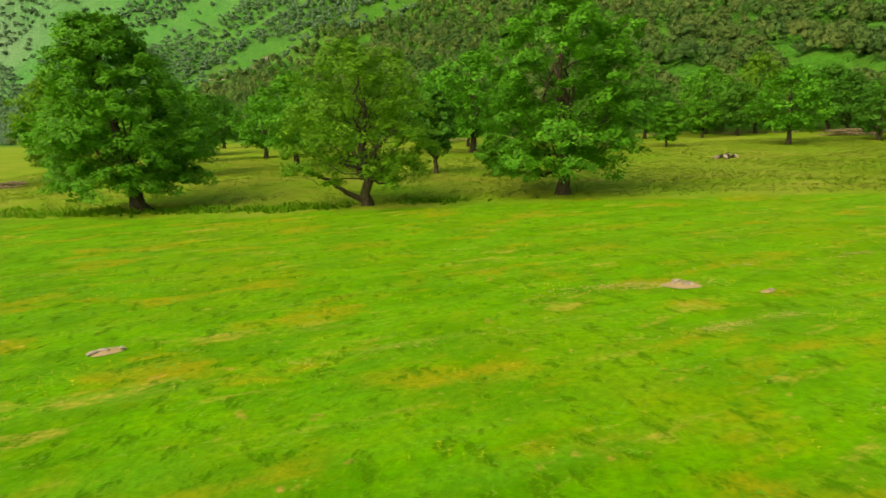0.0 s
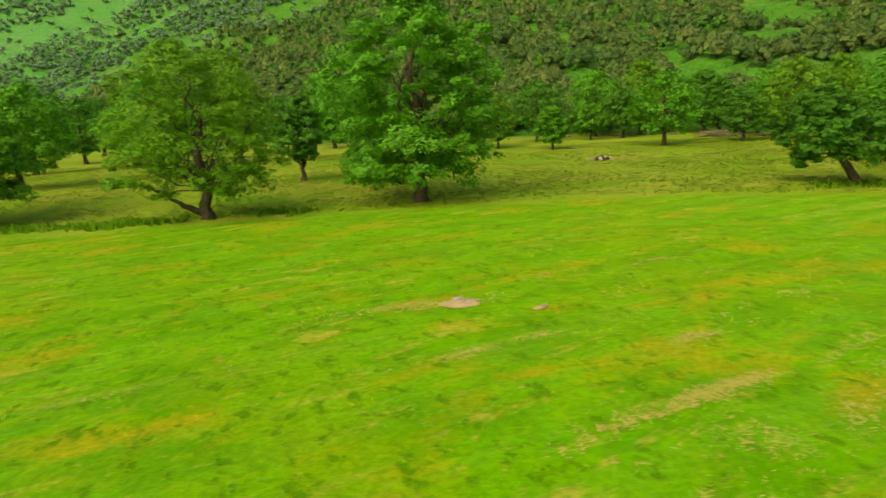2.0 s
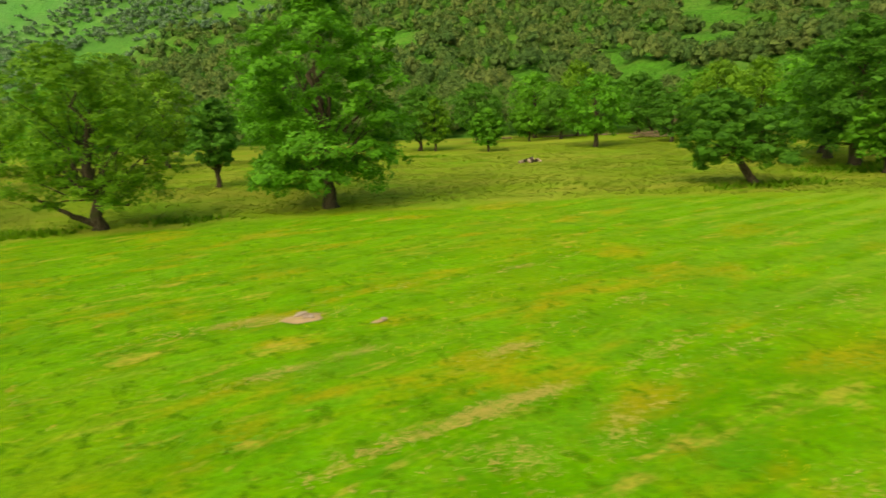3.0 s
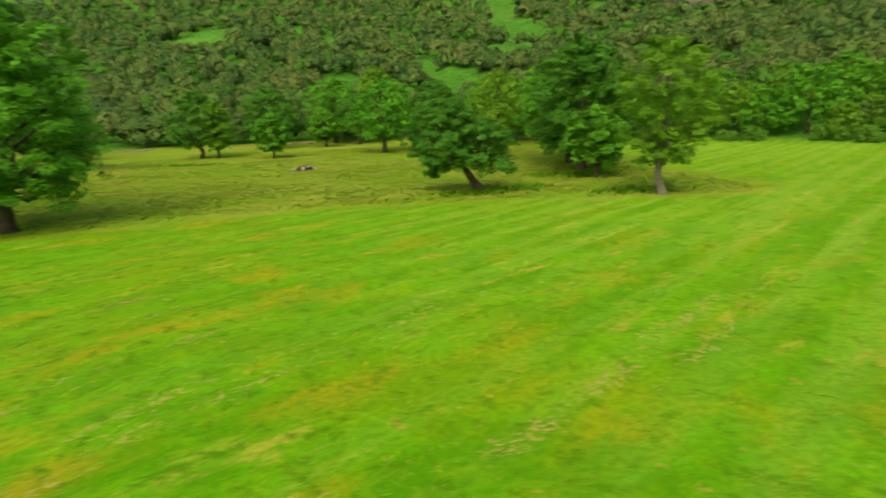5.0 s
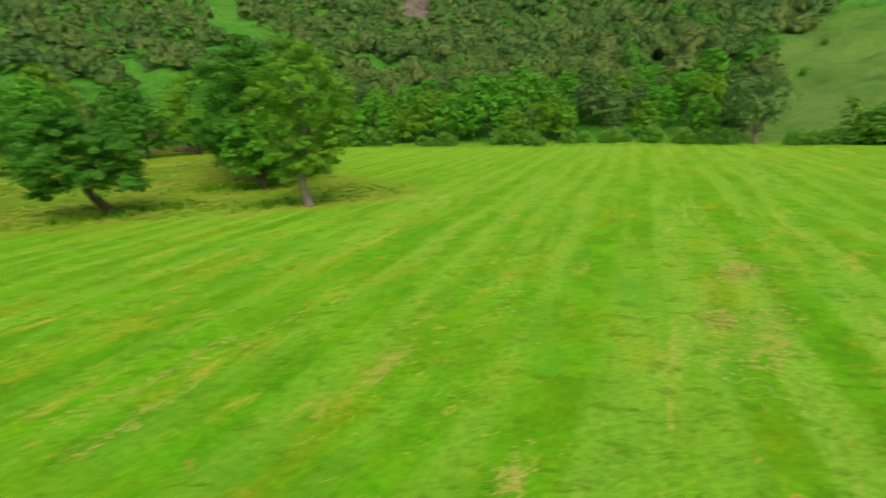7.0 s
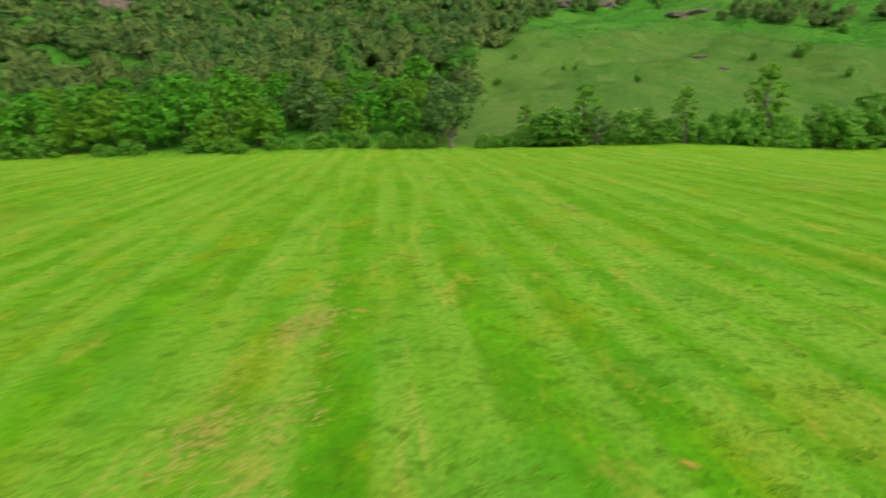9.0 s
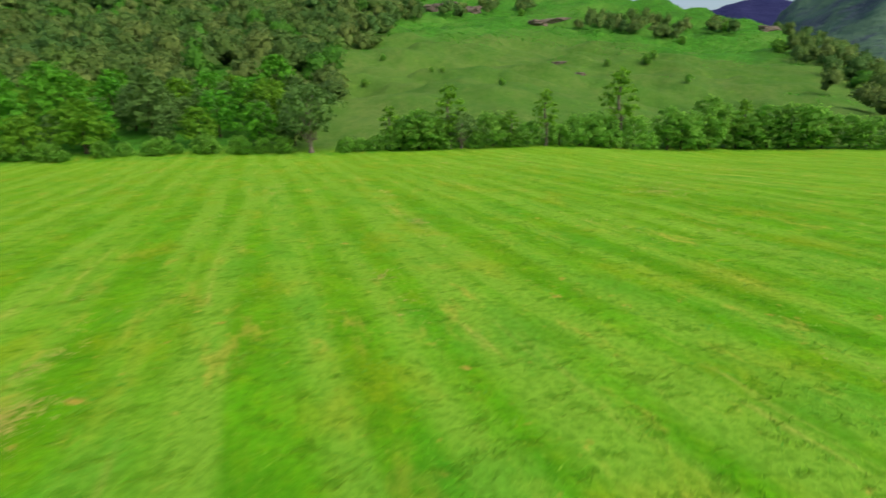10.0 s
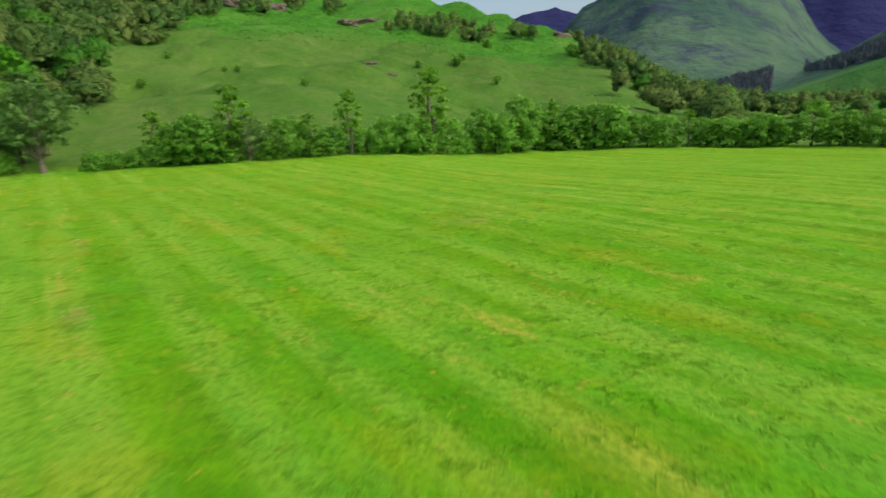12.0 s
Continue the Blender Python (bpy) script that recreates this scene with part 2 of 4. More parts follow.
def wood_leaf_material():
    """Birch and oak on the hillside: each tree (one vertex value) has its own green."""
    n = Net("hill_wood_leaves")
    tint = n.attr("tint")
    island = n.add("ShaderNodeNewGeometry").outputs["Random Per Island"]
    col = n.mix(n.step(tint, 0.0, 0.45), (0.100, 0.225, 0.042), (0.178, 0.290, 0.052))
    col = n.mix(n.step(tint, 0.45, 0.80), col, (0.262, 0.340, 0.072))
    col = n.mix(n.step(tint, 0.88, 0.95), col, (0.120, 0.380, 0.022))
    # tint above 1: greyed and paled, haze put into the leaf colour
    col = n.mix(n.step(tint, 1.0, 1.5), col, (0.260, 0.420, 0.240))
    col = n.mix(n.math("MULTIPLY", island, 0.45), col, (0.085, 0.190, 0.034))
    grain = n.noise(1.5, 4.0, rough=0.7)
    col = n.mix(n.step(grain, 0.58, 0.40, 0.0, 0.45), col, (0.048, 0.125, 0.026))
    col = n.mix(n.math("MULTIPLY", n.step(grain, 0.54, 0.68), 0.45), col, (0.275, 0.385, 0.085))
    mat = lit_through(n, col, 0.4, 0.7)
    bump = n.add("ShaderNodeBump")
    bump.inputs["Strength"].default_value, bump.inputs["Distance"].default_value = 0.5, 0.6
    n.put(bump.inputs["Height"], grain)
    n.put(n.bsdf.inputs["Normal"], bump.outputs[0])
    return mat


def bark_material(name, a, b):
    n = Net(name)
    ridges = n.noise(1.0, 5.0, n.mapped(0, (9, 9, 1.6)), 0.7)
    moss = n.noise(1.1, 3.0)
    col = n.mix(n.step(ridges, 0.35, 0.65), a, b)
    col = n.mix(n.math("MULTIPLY", n.step(moss, 0.5, 0.7), 0.5), col, (0.05, 0.08, 0.015))
    return n.finish(col, 0.9, ridges, 0.8, 0.05, spec=0.15)


def stone_material(name, a, b, lichen=(0.30, 0.30, 0.24)):
    n = Net(name)
    big = n.noise(0.8, 5.0, rough=0.65)
    fine = n.noise(7.0, 4.0, rough=0.7)
    col = n.mix(n.step(big, 0.35, 0.65), a, b)
    col = n.mix(n.math("MULTIPLY", n.step(fine, 0.5, 0.7), 0.5), col, lichen)
    return n.finish(col, 0.9, n.math("ADD", big, n.math("MULTIPLY", fine, 0.4)), 0.6, 0.1, spec=0.2)


def blade_material(name, a, b, c, share=0.0):
    n = Net(name)
    island = n.add("ShaderNodeNewGeometry").outputs["Random Per Island"]
    col = n.mix(island, a, b)
    col = n.mix(n.math("MULTIPLY", n.step(n.noise(0.16, 4.0), 0.45, 0.68), 0.7), col, c)
    return lit_through(n, col, share, 0.7)


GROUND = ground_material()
LEAF = leaf_material("sycamore_leaves", (0.052, 0.215, 0.010), (0.130, 0.450, 0.020), (0.18, 0.38, 0.02), 0.34)
LEAF_DARK = leaf_material("oak_leaves", (0.042, 0.170, 0.010), (0.105, 0.325, 0.022), (0.15, 0.33, 0.03), 0.4)
LEAF_OLIVE = leaf_material("ash_leaves", (0.095, 0.260, 0.012), (0.205, 0.440, 0.022), (0.24, 0.40, 0.03), 0.45)
LEAF_BUSH = leaf_material("alder_leaves", (0.140, 0.375, 0.038), (0.285, 0.560, 0.066), (0.30, 0.46, 0.06), 0.65)
CONIFER = leaf_material("conifer_needles", (0.075, 0.105, 0.110), (0.125, 0.150, 0.155), (0.16, 0.14, 0.15))
LEAF_GREY = leaf_material("birch_leaves", (0.085, 0.190, 0.034), (0.170, 0.310, 0.060), (0.17, 0.29, 0.06), 0.4)
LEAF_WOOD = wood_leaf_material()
BARK = bark_material("brown_bark", (0.034, 0.027, 0.012), (0.098, 0.080, 0.040))
BARK_PALE = bark_material("grey_bark", (0.105, 0.088, 0.055), (0.240, 0.210, 0.145))
ROCK = stone_material("crag_rock", (0.10, 0.078, 0.055), (0.20, 0.155, 0.115), (0.16, 0.17, 0.09))
FIELDSTONE = stone_material("field_stone", (0.26, 0.20, 0.12), (0.52, 0.43, 0.30))
EARTH = stone_material("bare_earth", (0.36, 0.28, 0.10), (0.50, 0.36, 0.18), (0.32, 0.34, 0.08))
DEADWOOD = bark_material("dead_wood", (0.16, 0.12, 0.06), (0.34, 0.27, 0.15))
MEADOW_BLADE = blade_material("meadow_grass", (0.180, 0.320, 0.016), (0.245, 0.345, 0.026), (0.320, 0.345, 0.050), 0.65)
BRACKEN = blade_material("bracken_fronds", (0.075, 0.280, 0.020), (0.120, 0.360, 0.028), (0.095, 0.310, 0.022), 0.65)
NETTLE = blade_material("nettle_leaves", (0.120, 0.320, 0.010), (0.200, 0.430, 0.015), (0.150, 0.340, 0.010), 0.5)
SCREE = stone_material("loose_scree", (0.20, 0.17, 0.10), (0.33, 0.28, 0.19), (0.20, 0.24, 0.11))
HAY = blade_material("cut_hay", (0.370, 0.385, 0.045), (0.540, 0.440, 0.095), (0.440, 0.400, 0.065))
PETAL = blade_material("buttercup_petals", (0.600, 0.480, 0.010), (0.760, 0.620, 0.030), (0.650, 0.520, 0.015), 0.3)
GRAVEL = stone_material("river_gravel", (0.17, 0.13, 0.06), (0.32, 0.26, 0.14))
FIELD_BLADE = blade_material("field_grass", (0.085, 0.310, 0.004), (0.190, 0.430, 0.010), (0.270, 0.400, 0.014))

# ---- the lie of the land ----
CENTRE = (40.0, 0.0)
FOOT = [(-900, 760), (-300, 360), (-120, 225), (-40, 165), (20, 142), (68, 130), (92, 102), (97, 80), (99, 64), (102.5, 51), (107, 38), (110, 24), (111.5, 8),
        (112.5, -6), (127, -33), (120, -51), (106, -68), (92, -81), (78, -115), (60, -220), (0, -600)]
EDGE = [(-300, 36), (-40, 43.2), (-20, 41.6), (0, 45.0), (13, 45.5), (25, 44.4), (34, 40.8), (45, 34.6), (50, 32.2), (54.8, 33.8), (57, 38), (58.5, 46), (61, 56), (68, 70), (82, 90), (92, 106), (104, 130)]
# bearing from the y axis: ridge height as degrees, ridge distance, straightness of the slope
RIDGE = [(-180, 9, 900, 0.4), (-120, 10, 1100, 0.4), (-60, 14, 1100, 0.4), (-42, 17, 1000, 0.35), (-20, 20, 800, 0.3), (10, 21, 740, 0.3), (45, 20, 700, 0.32), (65, 17.5, 640, 0.4), (78, 14.5, 560, 0.5),
         (88, 12.0, 500, 0.55), (95, 10.4, 450, 0.6), (100.6, 9.1, 420, 0.6), (107, 7.5, 370, 0.65), (112.6, 5.6, 320, 0.7), (117, 3.7, 270, 0.7), (121, 0.9, 230, 0.8), (125, -0.6, 210, 0.8), (129, -1.5, 220, 0.8), (145, -1.5, 260, 0.8), (150, 2, 500, 0.5), (180, 9, 900, 0.4)]
# far mountains: bearing, degrees, for each of four ranges at one distance
RANGES = [(1500, 420, [(-180, 7), (-70, 9), (-50, 10.5), (-41, 9.3), (-37, 10.6), (-30, 12), (-20, 3), (100, 0), (109, 0), (112.4, 6.8), (113.6, 8.2), (115, 8.9), (119, 13), (124, 13.5), (129, 9.5), (132.5, 4.2), (136, 1), (150, 2), (180, 7)]),
          (3200, 600, [(-180, 3), (-60, 8), (-30, 8), (0, 0), (95, 0), (104, 7.2), (107, 7.4), (109.5, 7.7), (113, 7.5), (118, 8), (126, 11), (134, 13), (142, 10), (160, 5), (180, 3)]),
          (820, 260, [(-180, 0), (128, 0), (130, 1.0), (133, 2.4), (137, 4.8), (142, 7.5), (150, 9), (165, 4), (180, 0)])]


def along(points, x, y):
    """Signed distance to a line of points, positive on its left hand as one walks along it."""
    best, side = np.full(x.shape, 1e18), np.zeros(x.shape)
    for (ax, ay), (bx, by) in zip(points, points[1:]):
        ux, uy = bx - ax, by - ay
        k = np.clip(((x - ax) * ux + (y - ay) * uy) / (ux * ux + uy * uy), 0, 1)
        dx, dy = x - ax - k * ux, y - ay - k * uy
        dd = dx * dx + dy * dy
        nearer = dd < best
        side = np.where(nearer, np.sign(ux * dy - uy * dx), side)
        best = np.minimum(best, dd)
    return np.sqrt(best) * np.where(side == 0, 1, side)


def swell(x, y, size, seed):
    """Cheap smooth noise from sines of many ways, about -1 to 1."""
    rs = np.random.RandomState(seed)
    total = np.zeros(x.shape)
    for _ in range(9):
        a, f, p = rs.uniform(0, 2 * np.pi), rs.uniform(0.6, 1.9) / size, rs.uniform(0, 6.28)
        total += np.sin((x * np.cos(a) + y * np.sin(a)) * f * 2 * np.pi + p)
    return total / 4.5


def slant(x, y):
    """Distance across the shelves of the western valley side."""
    return 0.924 * y - 0.383 * x


def land(x, y):
    """Height of the ground."""
    x, y = np.asarray(x, float), np.asarray(y, float)
    d = along(FOOT, x, y)
    dx, dy = x - CENTRE[0], y - CENTRE[1]
    r, az = np.hypot(dx, dy), np.degrees(np.arctan2(dx, dy))
    table = np.array(RIDGE)
    el, rr, straight = (np.interp(az, table[:, 0], table[:, i]) for i in (1, 2, 3))
    top = np.tan(np.radians(el)) * rr + 5.0
    away = np.maximum(d, 0)
    reach = np.maximum(away + np.maximum(rr - r, 0), 40)
    s = np.clip(away / reach, 0, 1)
    z = top * (straight * s + (1 - straight) * s * s)
    past = np.maximum(r - rr, 0)
    z = z - np.minimum(past * 0.12, np.maximum(top, 0) * 0.7) * (away > 0)
    z += np.clip(away / 60, 0, 1) * (2.4 * swell(x, y, 70, 3) + 1.1 * swell(x, y, 24, 4) + 0.45 * np.abs(swell(x, y, 12, 5))) * np.clip(np.abs(top) / 40, 0.2, 1.5)
    # the park rises a little towards the wood, the field sinks towards the south-east
    z += 0.028 * np.clip(y - 72, 0, 70) * np.clip((110 - x) / 40, 0, 1)
    rise = np.clip((y - 49) / 12, 0, 1) * np.clip((18 - x) / 18, 0, 1) * np.clip((x + 70) / 30, 0, 1) * np.clip((120 - y) / 30, 0, 1)
    z += 0.9 * rise * rise * (3 - 2 * rise)
    dip = np.clip((az - 92) / 20, 0, 1) * np.clip((175 - az) / 25, 0, 1)
    z -= 2.4 * dip * dip * (3 - 2 * dip) * np.clip((r - 30) / 50, 0, 1) ** 1.3
    # shelves along the western valley side
    shelf = np.clip((-8 - az) / 12, 0, 1) * (az > -60) * np.clip((away - 90) / 60, 0, 1)
    z += shelf * 4.5 * np.sin((slant(x, y) + 25 * swell(x, y, 230, 29)) * 2 * np.pi / 95)
    z -= 0.3 * np.clip((x - 78) / 25, 0, 1) * np.clip((y + 28) / 20, 0, 1) * np.clip((42 - y) / 20, 0, 1) * (d < 12)
    for dist, width, rows in RANGES:
        table = np.array(rows)
        tall = np.tan(np.radians(np.interp(az, table[:, 0], table[:, 1]))) * dist
        tall = tall + tall * 0.05 * swell(az * 10, az * 3, 60, 8) * np.clip(tall / 100, 0, 1)
        side = np.clip(1 + np.minimum(r - dist, 0) / (2.1 * width), 0, 1) ** 1.25
        ridge = tall * side + np.minimum(tall / 300, 1) * side * (16 * swell(x, y, 260, 6) + 9 * np.abs(swell(x, y, 95, 7)) + 5 * swell(x, y, 48, 9))
        z = np.where(r > 500, np.maximum(z, ridge - 3), z)
    bumps = 0.05 * swell(x, y, 9, 1) + 0.03 * swell(x, y, 3.2, 2)
    return z + bumps * np.clip((400 - r) / 200, 0, 1)


def mesh_of(name, verts, faces, smooth=False, normals=None):
    """A mesh from arrays: verts n x 3, faces m x 3 or m x 4; normals: one for each vertex, for soft foliage."""
    me = bpy.data.meshes.new(name)
    verts, faces = np.asarray(verts, np.float32), np.asarray(faces, np.int32)
    k = faces.shape[1]
    me.vertices.add(len(verts))
    me.vertices.foreach_set("co", verts.ravel())
    me.loops.add(faces.size)
    me.loops.foreach_set("vertex_index", faces.ravel())
    me.polygons.add(len(faces))
    me.polygons.foreach_set("loop_start", np.arange(0, faces.size, k, dtype=np.int32))
    me.polygons.foreach_set("use_smooth", np.full(len(faces), smooth or normals is not None))
    me.update(calc_edges=True)
    if normals is not None:
        me.normals_split_custom_set_from_vertices(np.asarray(normals, np.float32))
    return me


def value(me, name, data):
    me.attributes.new(name, "FLOAT", "POINT").data.foreach_set("value", np.asarray(data, np.float32))


def part(name, me, material, parent=None, label=""):
    if not me.materials:
        me.materials.append(material)
    ob = new(name, me)
    ob.parent = parent
    return tagged(ob, label)


def empty(name, label, category, m, group=""):
    ob = new(name)
    ob.empty_display_size = 0.2
    ob.matrix_basis = m
    return tagged(ob, label, category, group)


def ground():
    az = np.radians(np.concatenate([np.arange(-52, 146, 0.6), np.arange(147, 308, 2.5)]))
    r = np.concatenate([np.linspace(0.002, 150, 90), 150 * 1.0125 ** np.arange(1, 120), 150 * 1.0125 ** 119 * 1.023 ** np.arange(1, 85)])
    rr, aa = np.meshgrid(r, az, indexing="ij")
    x, y = CENTRE[0] + rr * np.sin(aa), CENTRE[1] + rr * np.cos(aa)
    z = land(x, y)
    nr, na = rr.shape
    idx = np.arange(nr * na).reshape(nr, na)
    a, b = idx[:-1], idx[1:]
    faces = np.stack([a, b, np.roll(b, -1, 1), np.roll(a, -1, 1)], -1).reshape(-1, 4)[:, ::-1]
    me = mesh_of("ground", np.stack([x, y, z], -1).reshape(-1, 3), faces, True)
    xf, yf, rf = x.ravel(), y.ravel(), rr.ravel()
    azd = (np.degrees(aa.ravel()) + 180) % 360 - 180
    foot = along(FOOT, xf, yf)
    value(me, "edge", along(EDGE, xf, yf))
    value(me, "foot", foot)
    fern = 0.75 - 0.7 * np.clip((azd - 62) / 14, 0, 1) + 0.85 * np.clip((foot - 95) / 90, 0, 1) * (azd > 62)
    value(me, "fern", fern)
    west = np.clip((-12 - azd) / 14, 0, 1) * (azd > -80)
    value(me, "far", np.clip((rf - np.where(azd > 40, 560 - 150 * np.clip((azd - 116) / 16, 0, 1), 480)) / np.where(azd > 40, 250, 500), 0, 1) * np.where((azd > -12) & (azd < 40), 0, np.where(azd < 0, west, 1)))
    # masks for the hazed colours: pale western slopes, grey beyond them
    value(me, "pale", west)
    value(me, "haze_grey", west * np.clip((rf - 860 + 40 * swell(xf, yf, 160, 12)) / 260, 0, 1))
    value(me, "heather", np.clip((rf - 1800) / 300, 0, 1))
    return tagged(part("ground", me, GROUND), "green mown field running into rough parkland and hillside", "ground", kind="structure")


GROUND_SHEET = ground()

# ---- trees ----


def tube(points, radii, sides=7):
    """A tapered bent limb: verts and quads."""
    points = np.asarray(points, float)
    tang = np.gradient(points, axis=0)
    tang /= np.linalg.norm(tang, axis=1)[:, None] + 1e-9
    ref = np.where(np.abs(tang[:, 2:3]) > 0.9, [[1.0, 0, 0]], [[0, 0, 1.0]])
    u = np.cross(tang, ref)
    u /= np.linalg.norm(u, axis=1)[:, None] + 1e-9
    w = np.cross(tang, u)
    ang = np.linspace(0, 2 * np.pi, sides, endpoint=False)
    ring = points[:, None] + np.asarray(radii)[:, None, None] * (np.cos(ang)[None, :, None] * u[:, None] + np.sin(ang)[None, :, None] * w[:, None])
    n = len(points)
    idx = np.arange(n * sides).reshape(n, sides)
    a, b = idx[:-1], idx[1:]
    return ring.reshape(-1, 3), np.stack([a, np.roll(a, -1, 1), np.roll(b, -1, 1), b], -1).reshape(-1, 4)


def joined(pieces):
    verts, faces, at = [], [], 0
    for v, f in pieces:
        verts.append(v)
        faces.append(f + at)
        at += len(v)
    return np.concatenate(verts), np.concatenate(faces)


def bend(rs, a, b, sag=0.0, wobble=0.12, n=7):
    """A crooked way from a to b."""
    a, b = np.asarray(a, float), np.asarray(b, float)
    t = np.linspace(0, 1, n)[:, None]
    length = np.linalg.norm(b - a)
    off = rs.normal(0, wobble * length / 3, (n, 3)) * np.sin(t * np.pi)
    p = a + (b - a) * t + off
    p[:, 2] += sag * length * np.sin(t[:, 0] * np.pi)
    return p


def leaves(rs, centres, radii, per, size, flat=0.75, sprays=0, corners=4, rise=0.5, loose=0.42):
    """Small folded leaf clumps, one face each, in lobes round the centres; sprays: layered twigs of leaves on each lobe."""
    if sprays:
        way = rs.normal(size=(len(centres) * sprays, 3))
        way /= np.linalg.norm(way, axis=1)[:, None]
        way[:, 2] = np.where(way[:, 2] < -0.25, -way[:, 2], way[:, 2])
        big = np.repeat(radii, sprays)
        hearts = np.repeat(centres, sprays, 0) + way * (big * rs.uniform(0.55, 1.05, len(big)))[:, None] * np.array([1, 1, flat])
        outward, per = np.repeat(way, per // sprays, 0), per // sprays
        c, q, flat = np.repeat(hearts, per, 0), np.repeat(big * rs.uniform(0.22, 0.42, len(big)), per), 0.62
    else:
        c, q, outward = np.repeat(centres, per, 0), np.repeat(radii, per), None
    n = len(c)
    way = rs.normal(size=(n, 3))
    way /= np.linalg.norm(way, axis=1)[:, None]
    if outward is None:
        way[:, 2] = np.where(way[:, 2] < -0.35, -way[:, 2], way[:, 2])
        outward = way
    pos = c + way * (q * rs.uniform(0.3, 1.08, n) ** 0.6)[:, None] * np.array([1, 1, flat])
    norm = outward * 0.7 + rs.normal(0, loose, (n, 3)) + np.array([0, 0, rise])
    norm /= np.linalg.norm(norm, axis=1)[:, None]
    side = np.cross(norm, rs.normal(size=(n, 3)))
    side /= np.linalg.norm(side, axis=1)[:, None] + 1e-9
    up = np.cross(norm, side)
    s = (size * rs.uniform(0.6, 1.35, n))[:, None]
    fold = norm * s * 0.25
    points = [pos - side * s, pos - up * s * 0.62 + fold, pos + side * s, pos + up * s * 0.62 + fold] if corners == 4 else [pos - side * s, pos + side * s - up * s * 0.8, pos + up * s]
    soft = outward * 0.85 + norm * 0.5 + np.array([0, 0, 0.3])
    soft /= np.linalg.norm(soft, axis=1)[:, None]
    return np.stack(points, 1).reshape(-1, 3), np.arange(n * corners).reshape(n, corners), np.repeat(soft, corners, 0)


def tree_parts(seed, height, width, clear, girth, lean=(0, 0), profile=((0, 0.55), (0.25, 0.95), (0.5, 1.0), (0.75, 0.8), (1, 0.25)),
               lobes=46, per=330, leaf=0.13, limbs=9, lobe=0.19, fork=0.42, low_limb=None, sprays=14, apart=False, boughs=0.55, rise=0.5, corners=4):
    """Meshes of trunk, limbs and crown for a broadleaf tree that stands at the origin. clear: height of the crown's underside."""
    rs = np.random.RandomState(seed)
    lean = np.array([lean[0], lean[1], 0.0])
    top = np.array([0, 0, height * 0.8]) + lean
    trunk = bend(rs, (0, 0, -0.35), np.array([0, 0, height * fork]) + lean * 0.75, 0, 0.10, 8)
    radii = girth * np.linspace(1.0, 0.62, 8)
    radii[0] *= 1.7
    radii[1] *= 1.15
    pieces = [tube(trunk, radii, 9)]
    pieces.append(tube(bend(rs, trunk[-1], top, 0, 0.15), girth * np.linspace(0.6, 0.06, 7)))
    heights, frac = zip(*profile)
    centres, sizes = [], []
    golden = 2.39996
    for i in range(lobes):
        u = (i + 0.5) / lobes
        u = u ** 1.15
        ang = i * golden + rs.uniform(-0.5, 0.5)
        lim = np.interp(u, heights, frac) * width / 2
        q = width * lobe * rs.uniform(0.65, 1.25) * (0.75 + 0.25 * np.interp(u, heights, frac))
        rad = max(lim - q * 0.75, 0) * rs.uniform(0.35, 1.08) ** 0.5
        z = clear + q * (0.6 if clear > 0.2 else 0.2) + u * (height - clear - q * (1.25 if clear > 0.2 else 0.85))
        centres.append(np.array([rad * math.cos(ang), rad * math.sin(ang), z]) + lean * (0.4 + 0.6 * u))
        sizes.append(q)
    centres, sizes = np.array(centres), np.array(sizes)
    limb_pieces = []
    pick = rs.permutation(lobes)[: limbs * 3]
    for j, i in enumerate(pick):
        c = centres[i]
        k = np.clip((c[2] - clear) / height * 0.9 + 0.15, boughs, 0.98)
        start = trunk[int(k * 7)] if c[2] < height * 0.7 else trunk[-1]
        thick = girth * (0.34 if j < limbs else 0.15)
        limb_pieces.append(tube(bend(rs, start, c, 0.05 if c[2] > clear + 2 else -0.06, 0.2), thick * np.linspace(1, 0.12, 7), 6))
    if low_limb is not None:
        limb_pieces.append(tube(bend(rs, low_limb[0], low_limb[1], -0.08, 0.12), girth * np.linspace(0.6, 0.25, 7), 8))
        limb_pieces.append(tube(bend(rs, low_limb[1], low_limb[2], 0.05, 0.15), girth * np.linspace(0.26, 0.06, 7), 7))
    cv, cf, cn = leaves(rs, centres, sizes, per, leaf, sprays=sprays, rise=rise, corners=corners)
    single = limb_pieces[:limbs] + (limb_pieces[-2:] if low_limb is not None else []) if apart else []
    pieces += limb_pieces[limbs: limbs * 3] if apart else limb_pieces
    return mesh_of("trunk", *joined(pieces), True), [mesh_of("limb", v, f, True) for v, f in single], mesh_of("crown", cv, cf, normals=cn)


def tree(name, meshes, place, turn, label, category="tree", leaf=None, bark=None, group="", scale=1.0):
    x, y = place
    z = float(land(np.array([x]), np.array([y]))[0]) - 0.05
    root = empty(name, label, category, pose(x, y, z, 0, 0, turn) @ Matrix.Scale(scale, 4), group)
    part("trunk", meshes[0], bark or BARK, root)
    for me in meshes[1]:
        part("limb", me, bark or BARK, root)
    part("crown", meshes[2], leaf or LEAF, root)
    return root


def again(ob, place, turn, scale, label="", sink=0.05):
    x, y = place
    z = float(land(np.array([x]), np.array([y]))[0]) - sink
    ob2 = copy_thing(ob, pose(x, y, z, 0, 0, turn))
    ob2.scale = (scale, scale, scale * random.uniform(0.92, 1.08))
    return tagged(ob2, label)


